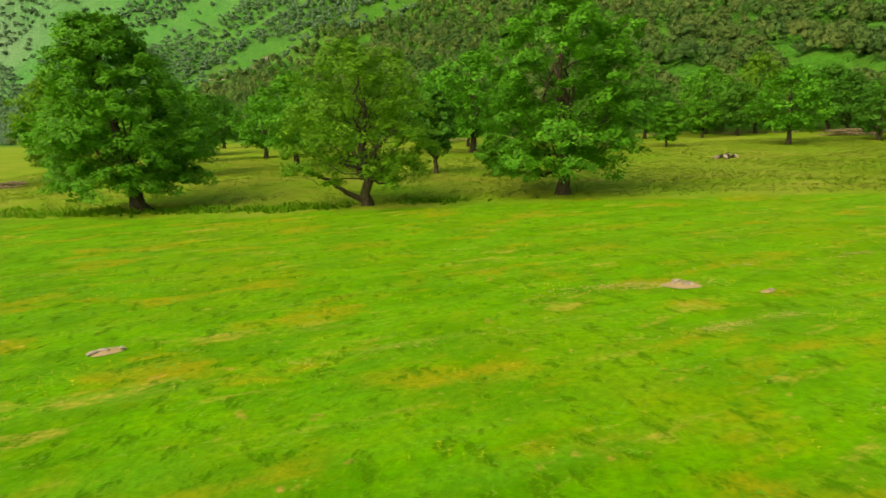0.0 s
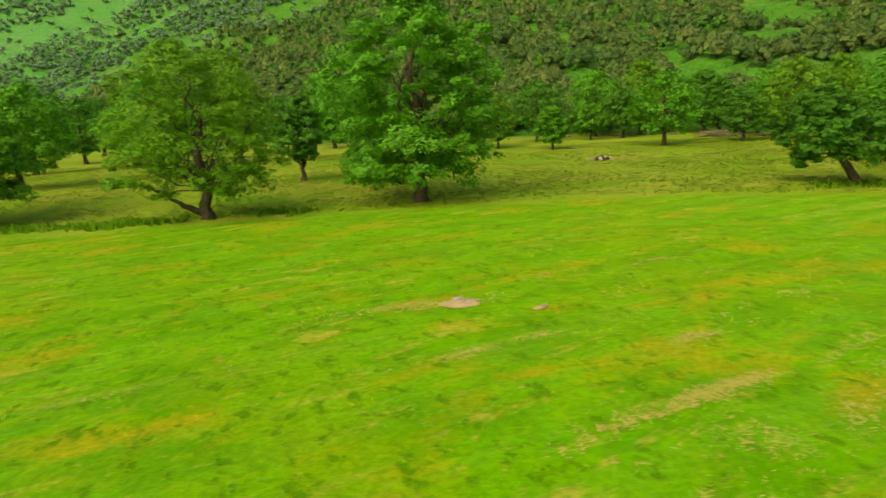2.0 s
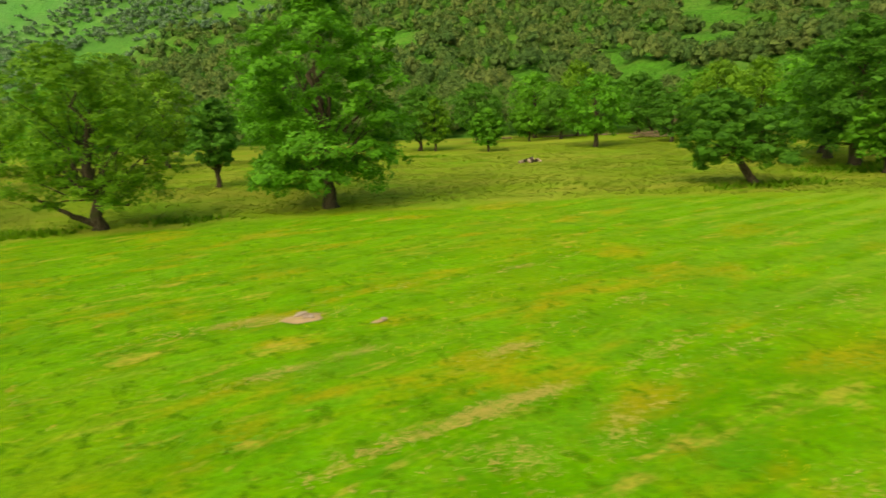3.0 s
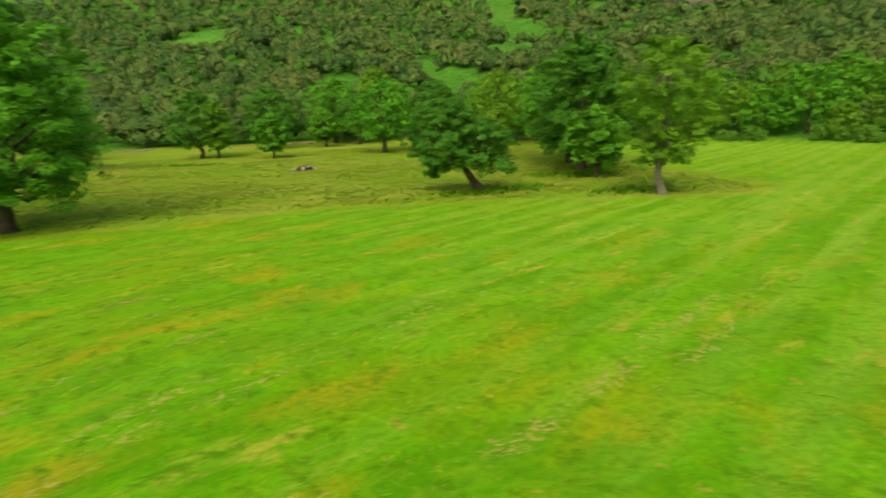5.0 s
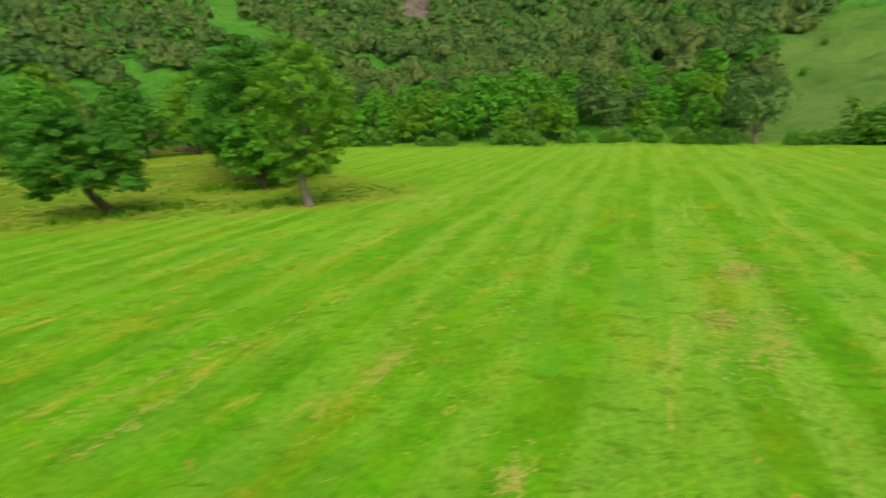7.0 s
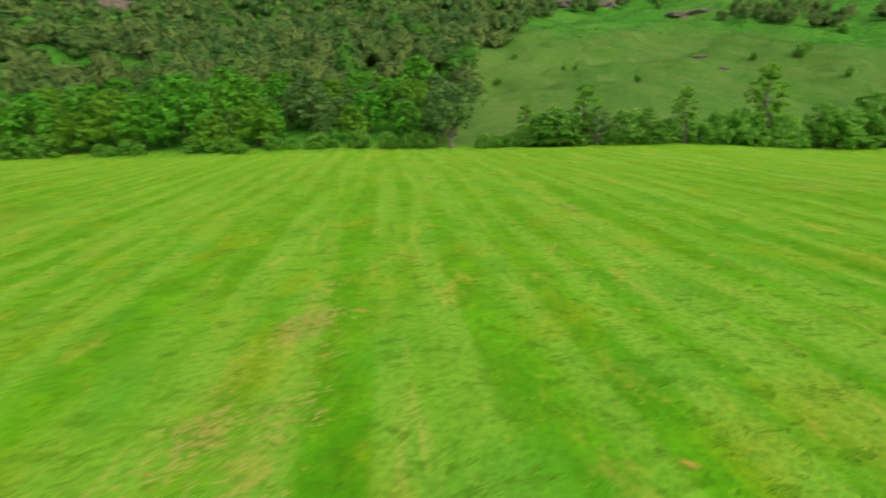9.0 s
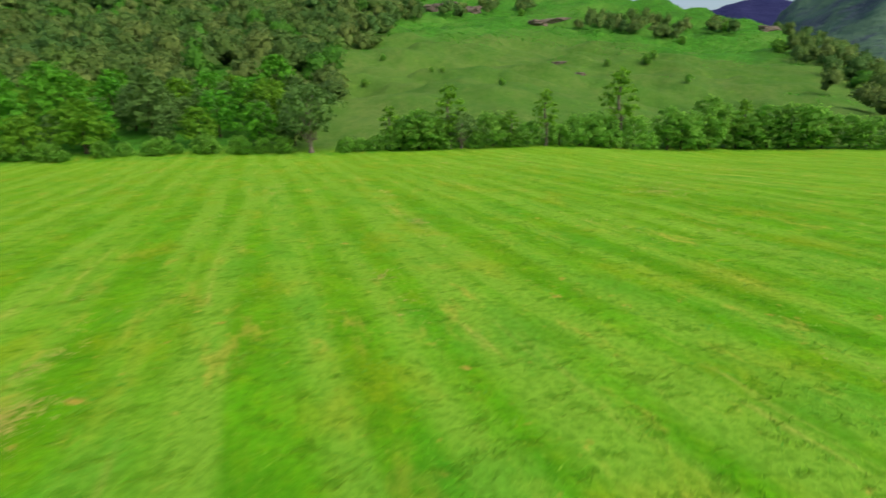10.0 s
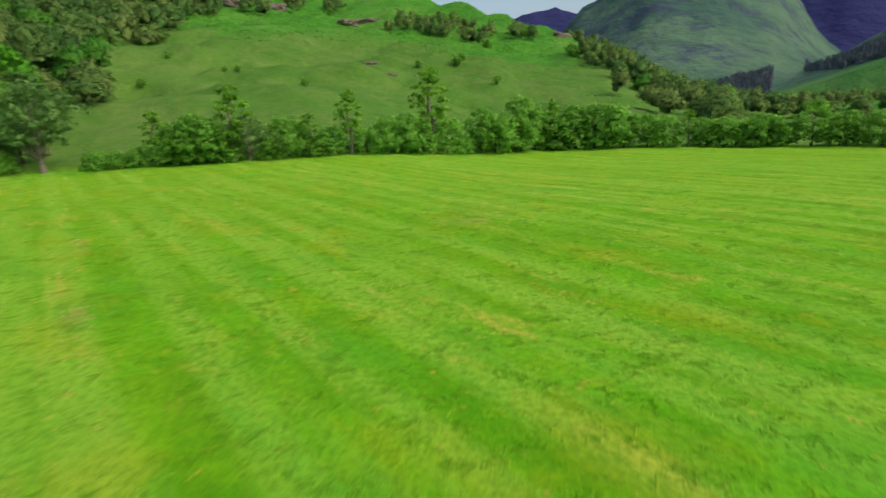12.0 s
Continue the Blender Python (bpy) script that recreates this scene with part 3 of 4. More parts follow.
# the great trees along the edge of the mown grass
tree("sycamore_tree", tree_parts(11, 14.8, 13.0, 0.4, 0.55, lean=(-1.7, 0), profile=((0, 0.9), (0.25, 1), (0.5, 0.95), (0.7, 0.76), (0.88, 0.52), (1, 0.28)), lobes=78, per=900, lobe=0.15, leaf=0.115, corners=3, apart=True), (-28.9, 45.4), 0,
     "broad dark-green sycamore with a dense crown over rough grass")
tree("ash_tree", tree_parts(23, 11.8, 12.8, 0.9, 0.42, profile=((0, 0.85), (0.3, 1), (0.55, 0.95), (0.8, 0.75), (1, 0.4)), leaf=0.10, corners=3, lobes=58, per=600, lobe=0.13, limbs=12,
     low_limb=((-0.1, 0, 0.4), (-2.6, -0.3, 2.1), (-4.9, -0.6, 2.9)), apart=True), (-11.0, 44.8), 0, "airy spreading tree with a low crooked limb beside its trunk", leaf=LEAF_OLIVE)
tree("oak_tree", tree_parts(37, 16.4, 13.4, 0.4, 0.5, profile=((0, 0.8), (0.2, 0.95), (0.42, 0.85), (0.6, 1.0), (0.76, 0.78), (0.84, 0.42), (1, 0.2)), lobes=74, per=860, leaf=0.115, corners=3, lobe=0.15, limbs=12, fork=0.3, apart=True), (3.9, 48.4), 0,
     "tall oak with a tiered crown and a narrow top")
tree("leaning_tree", tree_parts(41, 7.4, 9.6, 0.8, 0.36, lean=(-3.2, 0.8), boughs=0.8, profile=((0, 0.8), (0.3, 1), (0.6, 0.85), (1, 0.3)), lobes=42, per=640, leaf=0.11, corners=3, lobe=0.16, fork=0.5, apart=True), (37.0, 46.2), 0,
     "small round tree on a short leaning trunk", leaf=LEAF_DARK)
tree("birch_tree", tree_parts(59, 10.8, 8.4, 1.4, 0.27, profile=((0, 0.45), (0.25, 0.8), (0.55, 1.0), (0.8, 0.8), (1, 0.3)), lobes=44, per=500, leaf=0.10, corners=3, lobe=0.17, limbs=12, fork=0.6, apart=True), (45.7, 35.6), 0,
     "slender pale-barked tree at the corner of the mown grass", leaf=LEAF_OLIVE, bark=BARK_PALE)
dark = tree("oak_tree", tree_parts(67, 13.6, 12.5, 0.9, 0.5, lobes=60, per=760, leaf=0.12, corners=3, lobe=0.16, apart=True), (52.5, 54.5), 0, "large dense oak behind the pale slender tree", leaf=LEAF_DARK)
bush = tree("round_tree", tree_parts(71, 6.6, 6.6, 0.6, 0.2, lobes=34, per=340, lobe=0.2, leaf=0.14, corners=3), (49.0, 47.5), 40, "small round-headed tree with dense foliage", leaf=LEAF)
bush["group"] = "small trees of the park"

# park trees behind them, each a copy of one of a few kinds
KIND_A = tree("park_tree", tree_parts(83, 11.5, 11.5, 1.0, 0.36, limbs=5, lobes=40, per=196, lobe=0.18, leaf=0.2, rise=0.25, corners=3), (16.0, 111.0), 20, "dark-leaved park tree standing in long grass", leaf=LEAF_DARK, group="park trees")
KIND_B = tree("park_tree", tree_parts(97, 12.0, 13.5, 0.9, 0.4, limbs=5, lobes=44, per=196, lobe=0.17, leaf=0.2, rise=0.25, corners=3), (44.6, 98.8), 50, "broad green park tree in long grass", leaf=LEAF, group="park trees")
KIND_C = tree("park_tree", tree_parts(101, 13.0, 11.0, 1.0, 0.34, limbs=5, lobes=38, per=196, lobe=0.18, leaf=0.2, rise=0.25, corners=3), (74.0, 108.0), 10, "upright olive-green park tree in long grass", leaf=LEAF_OLIVE, group="park trees")
KIND_D = tree("park_tree", tree_parts(103, 8.4, 5.4, 1.7, 0.26, lobes=30, per=260, lobe=0.22, leaf=0.16, rise=0.25, corners=3), (-7.4, 61.6), 0, "narrow dark park tree standing in long grass", leaf=LEAF_DARK, group="park trees")
for place, size in (((26.8, 101.5), 1.08), ((-1.3, 58.3), 0.66), ((39.5, 121.5), 1.15)):
    again(bush, place, random.uniform(0, 360), size)
rs = np.random.RandomState(5)
PARK = [("B", -27, 76, 0.92), ("B", -38.5, 68, 0.85), ("C", -58, 74, 1.0), ("A", -68, 66, 1.05), ("B", -52, 92, 1.1), ("C", -22, 92, 1.0), ("B", -39, 96, 0.95), ("A", -33, 114, 1.15),
        ("A", -6.5, 120, 1.0), ("B", -4.5, 92, 1.28), ("C", 18.6, 109, 0.72), ("A", 29, 124, 1.05), ("A", 47, 124, 0.95), ("C", 53, 130, 1.1), ("A", 59.3, 101, 0.8),
        ("A", 63, 116, 1.0), ("B", 71, 112, 0.95), ("C", 67, 100, 1.0), ("A", 62, 70, 1.05), ("B", 57, 63, 1.05), ("C", 78, 104, 1.05), ("B", 86, 98, 1.1), ("B", -14, 134, 1.15),
        ("C", -44, 132, 1.1), ("A", -60, 120, 1.1), ("B", -80, 104, 1.1), ("C", -86, 130, 1.15), ("A", -72, 150, 1.2), ("B", -100, 140, 1.1), ("C", 90, 104, 1.1), ("B", 44, 133, 1.1),
        ("A", 66, 128, 1.1), ("B", 78, 118, 1.15), ("A", -28, 146, 1.15), ("B", -52, 152, 1.2)]
KINDS = {"A": KIND_A, "B": KIND_B, "C": KIND_C}
for kind, x, y, size in PARK:
    again(KINDS[kind], (x, y), rs.uniform(0, 360), size * rs.uniform(0.92, 1.08))

# the hedgerow of bushes and small trees along the far side of the field
HEDGE_A = tree("hedge_bush", tree_parts(113, 4.4, 6.4, 0.0, 0.12, profile=((0, 0.9), (0.3, 1.0), (0.65, 0.9), (0.85, 0.7), (1, 0.45)), lobes=28, per=112, lobe=0.17, leaf=0.17, limbs=1, rise=0.25, corners=3), (111.9, 12.4), 0, "dense green hedgerow bush at the field edge", "bush", LEAF_BUSH, group="hedgerow bushes")
HEDGE_B = tree("hedge_tree", tree_parts(127, 7.6, 6.4, 0.5, 0.18, profile=((0, 0.7), (0.3, 0.9), (0.6, 1.0), (0.85, 0.75), (1, 0.4)), lobes=30, per=168, lobe=0.17, leaf=0.15, limbs=5, rise=0.25, corners=3), (125.4, -28.8), 0, "small ragged hedgerow tree at the field edge", "tree", LEAF_BUSH, group="hedgerow trees")
HEDGE_C = tree("pine_tree", tree_parts(131, 8.2, 5.2, 2.4, 0.2, profile=((0, 0.9), (0.3, 0.6), (0.5, 1.0), (0.75, 0.5), (1, 0.3)), lobes=16, per=120, lobe=0.17, leaf=0.15, limbs=6, fork=0.75, rise=0.25, corners=3), (111.8, 7.5), 0,
               "thin straggly tree with a bare pale trunk", "tree", LEAF_OLIVE, BARK_PALE, group="hedgerow trees")
HEDGE_D = tree("hedge_tree", tree_parts(137, 9.0, 9.4, 2.0, 0.3, profile=((0, 0.6), (0.3, 0.9), (0.6, 1.0), (0.85, 0.7), (1, 0.3)), lobes=30, per=98, lobe=0.15, leaf=0.2, limbs=9, rise=0.25, corners=3), (110.2, 25.6), 0,
               "spreading brown-green tree with a pale trunk at the field edge", "tree", LEAF_GREY, BARK_PALE, group="hedgerow trees")
line = np.array([p for p in FOOT if -116 <= p[1] <= 100 and p[0] >= 78], float)
seg = np.r_[0, np.cumsum(np.hypot(*np.diff(line, axis=0).T))]
HEDGE = {"A": HEDGE_A, "B": HEDGE_B, "C": HEDGE_C, "D": HEDGE_D}
# kind, how far along y, size
for kind, y, size in (("A", 20.8, 0.5), ("A", 18.9, 0.42), ("A", 17.1, 0.5), ("C", 15.3, 0.75), ("A", 14.2, 0.8), ("B", 11.4, 0.7), ("A", 10.2, 1.0), ("D", 6.0, 0.55), ("A", 8.3, 0.75), ("A", 4.2, 0.45), ("A", 2.0, 1.1),
                      ("C", -0.4, 0.62), ("A", -1.0, 0.5), ("A", -2.6, 0.7), ("C", -4.8, 0.82), ("A", -6.6, 0.7), ("A", -9.4, 0.95), ("A", -12.0, 1.0), ("C", -14.8, 1.32), ("A", -16.9, 0.95), ("A", -13.6, 0.6), ("A", -19.6, 0.5),
                      ("B", -22.0, 0.8), ("A", -24.3, 1.2), ("A", -27.2, 1.3), ("B", -31.5, 0.85), ("C", -34.4, 0.85), ("A", -33.2, 1.0), ("B", -37.3, 0.9), ("B", -39.8, 0.85), ("A", -35.6, 1.2), ("A", -42.0, 1.35)):
    x = float(np.interp(-y, -line[:, 1], line[:, 0]))
    again(HEDGE[kind], (x + rs.uniform(0.0, 1.2), y), rs.uniform(0, 360), size * rs.uniform(0.95, 1.05))
for x, y, size in ((91.5, 103, 1.0), (93.6, 97, 0.9), (95.4, 91, 1.0), (96.6, 86, 0.8), (88.5, 107, 0.9)):
    again(HEDGE_A, (x, y), rs.uniform(0, 360), size)
at = 2.0
while at < seg[-1]:
    x, y = np.interp(at, seg, line[:, 0]), np.interp(at, seg, line[:, 1])
    if y < -43 or (y > 27 and not (y > 60 and rs.uniform() < 0.3)):
        kind = rs.choice(3, p=(0.5, 0.42, 0.08) if y < 0 else (1.0, 0.0, 0.0))
        again((HEDGE_A, HEDGE_B, HEDGE_C)[kind], (x + (rs.uniform(-0.6, 1.8) if y < 0 else rs.uniform(0.2, 2.8)), y + rs.uniform(-1, 1)), rs.uniform(0, 360), rs.uniform(0.5, 0.8) if kind else rs.uniform(0.75, 1.1) if y < 0 else rs.uniform(0.3, 0.6))
    at += rs.uniform(1.6, 3.2)


# the first rank of the wood behind the hedge
WOOD_A = tree("edge_tree", tree_parts(163, 11.0, 10.5, 0.6, 0.3, profile=((0, 0.85), (0.3, 1.0), (0.6, 0.95), (0.85, 0.7), (1, 0.4)), lobes=36, per=126, lobe=0.18, leaf=0.25, limbs=1, rise=0.25, corners=3), (106, 68), 0, "tall bright-green broadleaf tree at the edge of the wood", "tree", LEAF, group="trees at the edge of the wood")
WOOD_B = tree("edge_tree", tree_parts(167, 9.5, 9.5, 0.5, 0.3, profile=((0, 0.85), (0.35, 1.0), (0.65, 0.9), (1, 0.45)), lobes=34, per=126, lobe=0.18, leaf=0.25, limbs=1, rise=0.25, corners=3), (103, 79), 0, "round green broadleaf tree at the edge of the wood", "tree", LEAF_OLIVE, group="trees at the edge of the wood")
WOOD_C = tree("edge_tree", tree_parts(173, 9.0, 8.0, 0.5, 0.24, profile=((0, 0.8), (0.35, 1.0), (0.65, 0.85), (1, 0.4)), lobes=34, per=126, lobe=0.17, leaf=0.22, limbs=1, rise=0.25, corners=3), (117, 52), 0, "grey-green bushy tree at the edge of the wood", "tree", LEAF_GREY, group="trees at the edge of the wood")
taken = [(106, 68), (103, 79), (117, 52)]
for x, y, size in ((90.5, 106, 0.75), (94.8, 98, 0.8), (98.0, 90.5, 0.9), (99.8, 84, 0.7), (102.5, 73, 0.75), (103.0, 60.5, 0.6)):
    taken.append((x, y))
    again((WOOD_A, WOOD_B)[len(taken) % 2], (x, y), rs.uniform(0, 360), size)
for _ in range(3000):
    if len(taken) >= 44:
        break
    a, q = radians(rs.uniform(22, 51)), rs.uniform(70, 175)
    x, y = CENTRE[0] + q * math.sin(a), CENTRE[1] + q * math.cos(a)
    d = float(along(FOOT, np.array([x]), np.array([y]))[0])
    if 3.5 < d < (42 if a > 0.6 else 16) and min(math.hypot(x - px, y - py) for px, py in taken) > 5.5:
        taken.append((x, y))
        again((WOOD_A, WOOD_B)[rs.choice(2)], (x, y), rs.uniform(0, 360), rs.uniform(0.5, 1.0))

for _ in range(4000):
    if len(taken) >= 86:
        break
    a, q = radians(rs.uniform(48, 69)), rs.uniform(72, 150)
    x, y = CENTRE[0] + q * math.sin(a), CENTRE[1] + q * math.cos(a)
    d = float(along(FOOT, np.array([x]), np.array([y]))[0])
    if 5 < d < 38 and min(math.hypot(x - px, y - py) for px, py in taken) > 4.6:
        taken.append((x, y))
        again((WOOD_C, WOOD_B, WOOD_C, WOOD_A)[rs.choice(4)], (x, y), rs.uniform(0, 360), rs.uniform(0.4, 0.66) + 0.006 * d)


# ---- the wood on the hillside: past counting ----
def core():
    """A lump of 20 faces, the dense inside of a far clump of leaves."""
    bm = bmesh.new()
    bmesh.ops.create_icosphere(bm, subdivisions=1, radius=1)
    bm.verts.index_update()
    v, f = np.array([p.co[:] for p in bm.verts]), np.array([[p.index for p in q.verts] for q in bm.faces])
    bm.free()
    return v, f


CORE, CORE_FACES = core()


def crown_shape(rs, lobes, per, size):
    """A crown one unit wide and high: uneven lobes, each a dark inside under a skin of small leaf clumps."""
    ang = rs.uniform(0, 6.28) + np.arange(lobes) * 2.4 + rs.uniform(-0.4, 0.4, lobes)
    rad, q, lift = 0.23 * rs.uniform(0.6, 1.25, lobes), rs.uniform(0.19, 0.28, lobes), rs.uniform(0.24, 0.66, lobes)
    rad[0], q[0], lift[0] = 0.04, 0.27, 0.64
    c = np.stack([rad * np.cos(ang), rad * np.sin(ang), lift], -1)
    v, f, _ = leaves(rs, c, q * 1.1, per, size, 0.95, corners=3, rise=0.15, loose=0.5)
    lump = CORE[None] * (0.70 + rs.uniform(-0.22, 0.14, (lobes, len(CORE), 1))) * q[:, None, None] + c[:, None]
    f = np.concatenate([f, (CORE_FACES[None] + len(v) + np.arange(lobes)[:, None, None] * len(CORE)).reshape(-1, 3)])
    v = np.concatenate([v, lump.reshape(-1, 3)])
    near = c[np.argmin(np.linalg.norm(v[:, None] - c[None], axis=2) / q[None], axis=1)]
    unit = lambda a: a / (np.linalg.norm(a, axis=1)[:, None] + 1e-9)
    m = unit(v - np.array([0, 0, 0.10])) * 0.9 + unit(v - near) * 0.45 + rs.normal(0, 0.2, v.shape) + np.array([0, 0, 0.15])
    return v, f, unit(m)


def wood():
    rs = np.random.RandomState(9)
    n = 60000
    az = np.radians(rs.uniform(-46, 141, n))
    r = np.sqrt(rs.uniform(72 ** 2, 660 ** 2, n))
    x, y = CENTRE[0] + r * np.sin(az), CENTRE[1] + r * np.cos(az)
    far_n = 55000
    far_az, far_r = np.radians(rs.uniform(-46, -4, far_n)), np.sqrt(rs.uniform(330 ** 2, 1150 ** 2, far_n))
    az, r, n = np.concatenate([az, far_az]), np.concatenate([r, far_r]), n + far_n
    x, y = CENTRE[0] + r * np.sin(az), CENTRE[1] + r * np.cos(az)
    d = along(FOOT, x, y)
    azd = np.degrees(az)
    z = land(x, y)
    gap = swell(x, y, 120, 21) + 0.7 * swell(x, y, 48, 22)
    dense = np.where(azd < np.interp(d, [0, 55, 68, 90, 104, 118, 146, 183, 201, 244, 330], [72.5, 72.5, 70, 70, 73.5, 74.2, 76.8, 79, 80, 81, 84]) + 1.2 * swell(x, y, 60, 23), 1.0, 0.0)
    dense = np.where(azd < 0, np.clip(1.0 + azd * 0.035, 0.10, 1), dense)
    limit = np.where(d < 90, 9.0, 0.85)
    # clearings, and the open strip between the park and the wood
    for gx, gy, rx, ry in ((24, 360, 22, 28), (203, 362, 16, 34), (187, 302, 16, 42), (218, 405, 16, 30), (162, 252, 20, 16), (262, 243, 20, 18)):
        keep_out = ((x - gx) / rx) ** 2 + ((y - gy) / ry) ** 2 < 1 + 0.4 * swell(x, y, 14, 26)
        dense = np.where(keep_out, 0, dense)
    strip = (azd > 2) & (azd < 34) & (d > 42 + 8 * swell(x, y, 40, 27)) & (d < 110 + 9 * swell(x, y, 35, 28))
    dense = np.where(strip, 0.03, dense)
    dense = np.where((d < 75) & (azd > 60) & (azd < 73), 0.85, dense)
    # on the western slopes the trees stand in bands
    level = slant(x, y) + 25 * swell(x, y, 230, 29)
    band = np.sin(level * 2 * np.pi / 95 + 1.2) + 0.5 * swell((0.924 * x + 0.383 * y) * 0.4, level, 42, 31)
    slope = (azd < -11) & (slant(x, y) + 8 * swell(x, y, 70, 32) > 503)
    dense = np.where((azd < -6) & (d > 40), np.where(slope, np.where(band > 0.4, 0.97, 0.03), 0.95), dense)
    dense = np.where((azd < -4) & (d < 95 + 25 * swell(x, y, 60, 30)), 0.9, dense)
    # thickets among the crags and down the end of the grassy spur
    spur = (azd > 84) & (azd < 126) & (d > np.interp(azd, [84, 100, 112, 118, 126], [330, 235, 120, 60, 5])) & (swell(x, y, 42, 24) > np.interp(azd, [84, 104, 113, 118], [1.3, 1.3, 0.9, -0.2]))
    for gx, gy, rx, ry in ((325, -52, 20, 17), (304, -66, 10, 6), (322, -94, 12, 6), (243, -103, 27, 9), (224, -113, 16, 9), (207, -120, 16, 12), (350, 30, 9, 7), (374, 12, 10, 6), (383, -6, 8, 5)):
        spur |= ((x - gx) / rx) ** 2 + ((y - gy) / ry) ** 2 < 1 + 0.4 * swell(x, y, 12, 26)
    valley = (azd > 123) & (r < 420) & (d > 6) & (swell(x, y, 50, 25) > 0.8)
    valley &= azd > 0
    edge_wood = (d < 37) & (azd > 22) & (azd < 70)
    keep = ~edge_wood & ~((d < 26) & (azd > 66) & (azd < 76)) & (d > 3.5) & ((r > 100) | (azd > 50)) & (z / r < 0.213) & (((rs.uniform(size=n) < dense) & (gap < limit)) | spur | valley)
    x, y, r, z, foot, azs, open_slope = x[keep], y[keep], r[keep], z[keep], d[keep], azd[keep], slope[keep]
    # thin out trees that stand in one another
    cell, chosen = {}, []
    for i in np.argsort(r):
        step = 5.2 if open_slope[i] else 7.5 if azs[i] < 87 else 5.5
        key = (int(x[i] // step), int(y[i] // step), step)
        if key not in cell:
            cell[key] = 1
            chosen.append(i)
    x, y, r, z, foot, azs, open_slope = (a[chosen] for a in (x, y, r, z, foot, azs, open_slope))
    # a dozen crowns for each distance, turned and stretched tree by tree
    fine = [[crown_shape(rs, k, per, size) for _ in range(12)] for k, per, size in ((8, 66, 0.052), (7, 36, 0.062), (5, 22, 0.080), (4, 14, 0.098), (3, 6, 0.12))]
    verts, faces, tint, norms, at = [], [], [], [], 0
    for i in range(len(x)):
        low = foot[i] < 70 and azs[i] > -10
        west = bool(open_slope[i])
        h, w = (rs.uniform(7, 11), rs.uniform(7, 10.5)) if low else (rs.uniform(6.5, 10.5), rs.uniform(7.0, 11))
        if west:
            h, w = rs.uniform(4.5, 7.0), rs.uniform(7.0, 11.0)
        elif azs[i] > 87:
            h, w = rs.uniform(5, 8.5), rs.uniform(4.5, 7.5)
        elif low and 50 < azs[i] < 74 and foot[i] < 45:
            h, w = rs.uniform(4, 7.5), rs.uniform(5, 8)
        elif low and 2 < azs[i] < 34:
            h, w = rs.uniform(3.5, 6.5), rs.uniform(4.5, 7.5)
        grade = 4 if west else 0 if r[i] < 170 else 1 if r[i] < 260 or azs[i] > 87 else 2 if r[i] < 380 else 3
        v, f, m = fine[grade][rs.randint(12)]
        a = rs.uniform(0, 6.28)
        turn = np.array([(math.cos(a), math.sin(a), 0), (-math.sin(a), math.cos(a), 0), (0, 0, 1)])
        verts.append(v @ turn * np.array([w, w * rs.uniform(0.85, 1.15), h]) + np.array([x[i], y[i], z[i]]))
        norms.append(m @ turn)
        faces.append(f + at)
        at += len(v)
        # trees of the open western slope get the hazed tint
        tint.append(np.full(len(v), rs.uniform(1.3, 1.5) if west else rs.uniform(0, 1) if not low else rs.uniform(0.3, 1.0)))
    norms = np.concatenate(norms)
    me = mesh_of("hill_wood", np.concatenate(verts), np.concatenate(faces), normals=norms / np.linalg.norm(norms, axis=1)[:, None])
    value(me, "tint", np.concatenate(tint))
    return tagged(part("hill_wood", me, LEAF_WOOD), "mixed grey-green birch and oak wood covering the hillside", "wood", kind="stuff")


wood()


# ---- grass ----
def blades(name, x, y, tall, wide, lean, seed, per, material, label):
    """Tufts of bent grass blades, one triangle each."""
    rs = np.random.RandomState(seed)
    x, y, tall = np.repeat(x, per), np.repeat(y, per), np.repeat(tall, per) * rs.uniform(0.6, 1.15, len(x) * per)
    n = len(x)
    x, y = x + rs.normal(0, wide * 1.9, n), y + rs.normal(0, wide * 1.9, n)
    z = land(x, y) - 0.02
    a, b = rs.uniform(0, 6.28, n), rs.uniform(0, 6.28, n)
    foot = np.stack([x, y, z + 0.012], -1)
    side = np.stack([np.cos(a), np.sin(a), 0 * a], -1) * (wide * rs.uniform(0.6, 1.3, n))[:, None]
    tip = foot + np.stack([np.cos(b) * tall * lean, np.sin(b) * tall * lean, tall], -1)
    up = np.cross(2 * side, tip - foot)[:, 2:3] > 0
    me = mesh_of(name, np.stack([np.where(up, foot - side, foot + side), np.where(up, foot + side, foot - side), tip], 1).reshape(-1, 3), np.arange(n * 3).reshape(n, 3),
                 normals=np.tile([0.0, 0.0, 1.0], (n * 3, 1)))
    return tagged(part(name, me, material), label, "grass", kind="stuff")


def meadow_grass():
    rs = np.random.RandomState(31)
    n = 90000
    x, y = rs.uniform(-75, 100, n), rs.uniform(31, 112, n)
    edge = along(EDGE, x, y)
    keep = (edge > 0.3) & (along(FOOT, x, y) < 0) & (rs.uniform(size=n) < 0.7 + 0.25 * swell(x, y, 14, 41)) & (rs.uniform(size=n) < np.clip(1.5 - edge / 55, 0.25, 1))
    x, y = x[keep], y[keep]
    tall = np.clip(0.30 + 0.14 * swell(x, y, 20, 42), 0.12, 0.6) * np.clip(along(EDGE, x, y) / 4 + 0.35, 0.35, 1)
    blades("meadow_grass", x, y, tall * 0.5, 0.05, 1.9, 32, 4, MEADOW_BLADE, "long seeding yellow-green grass of the unmown parkland")


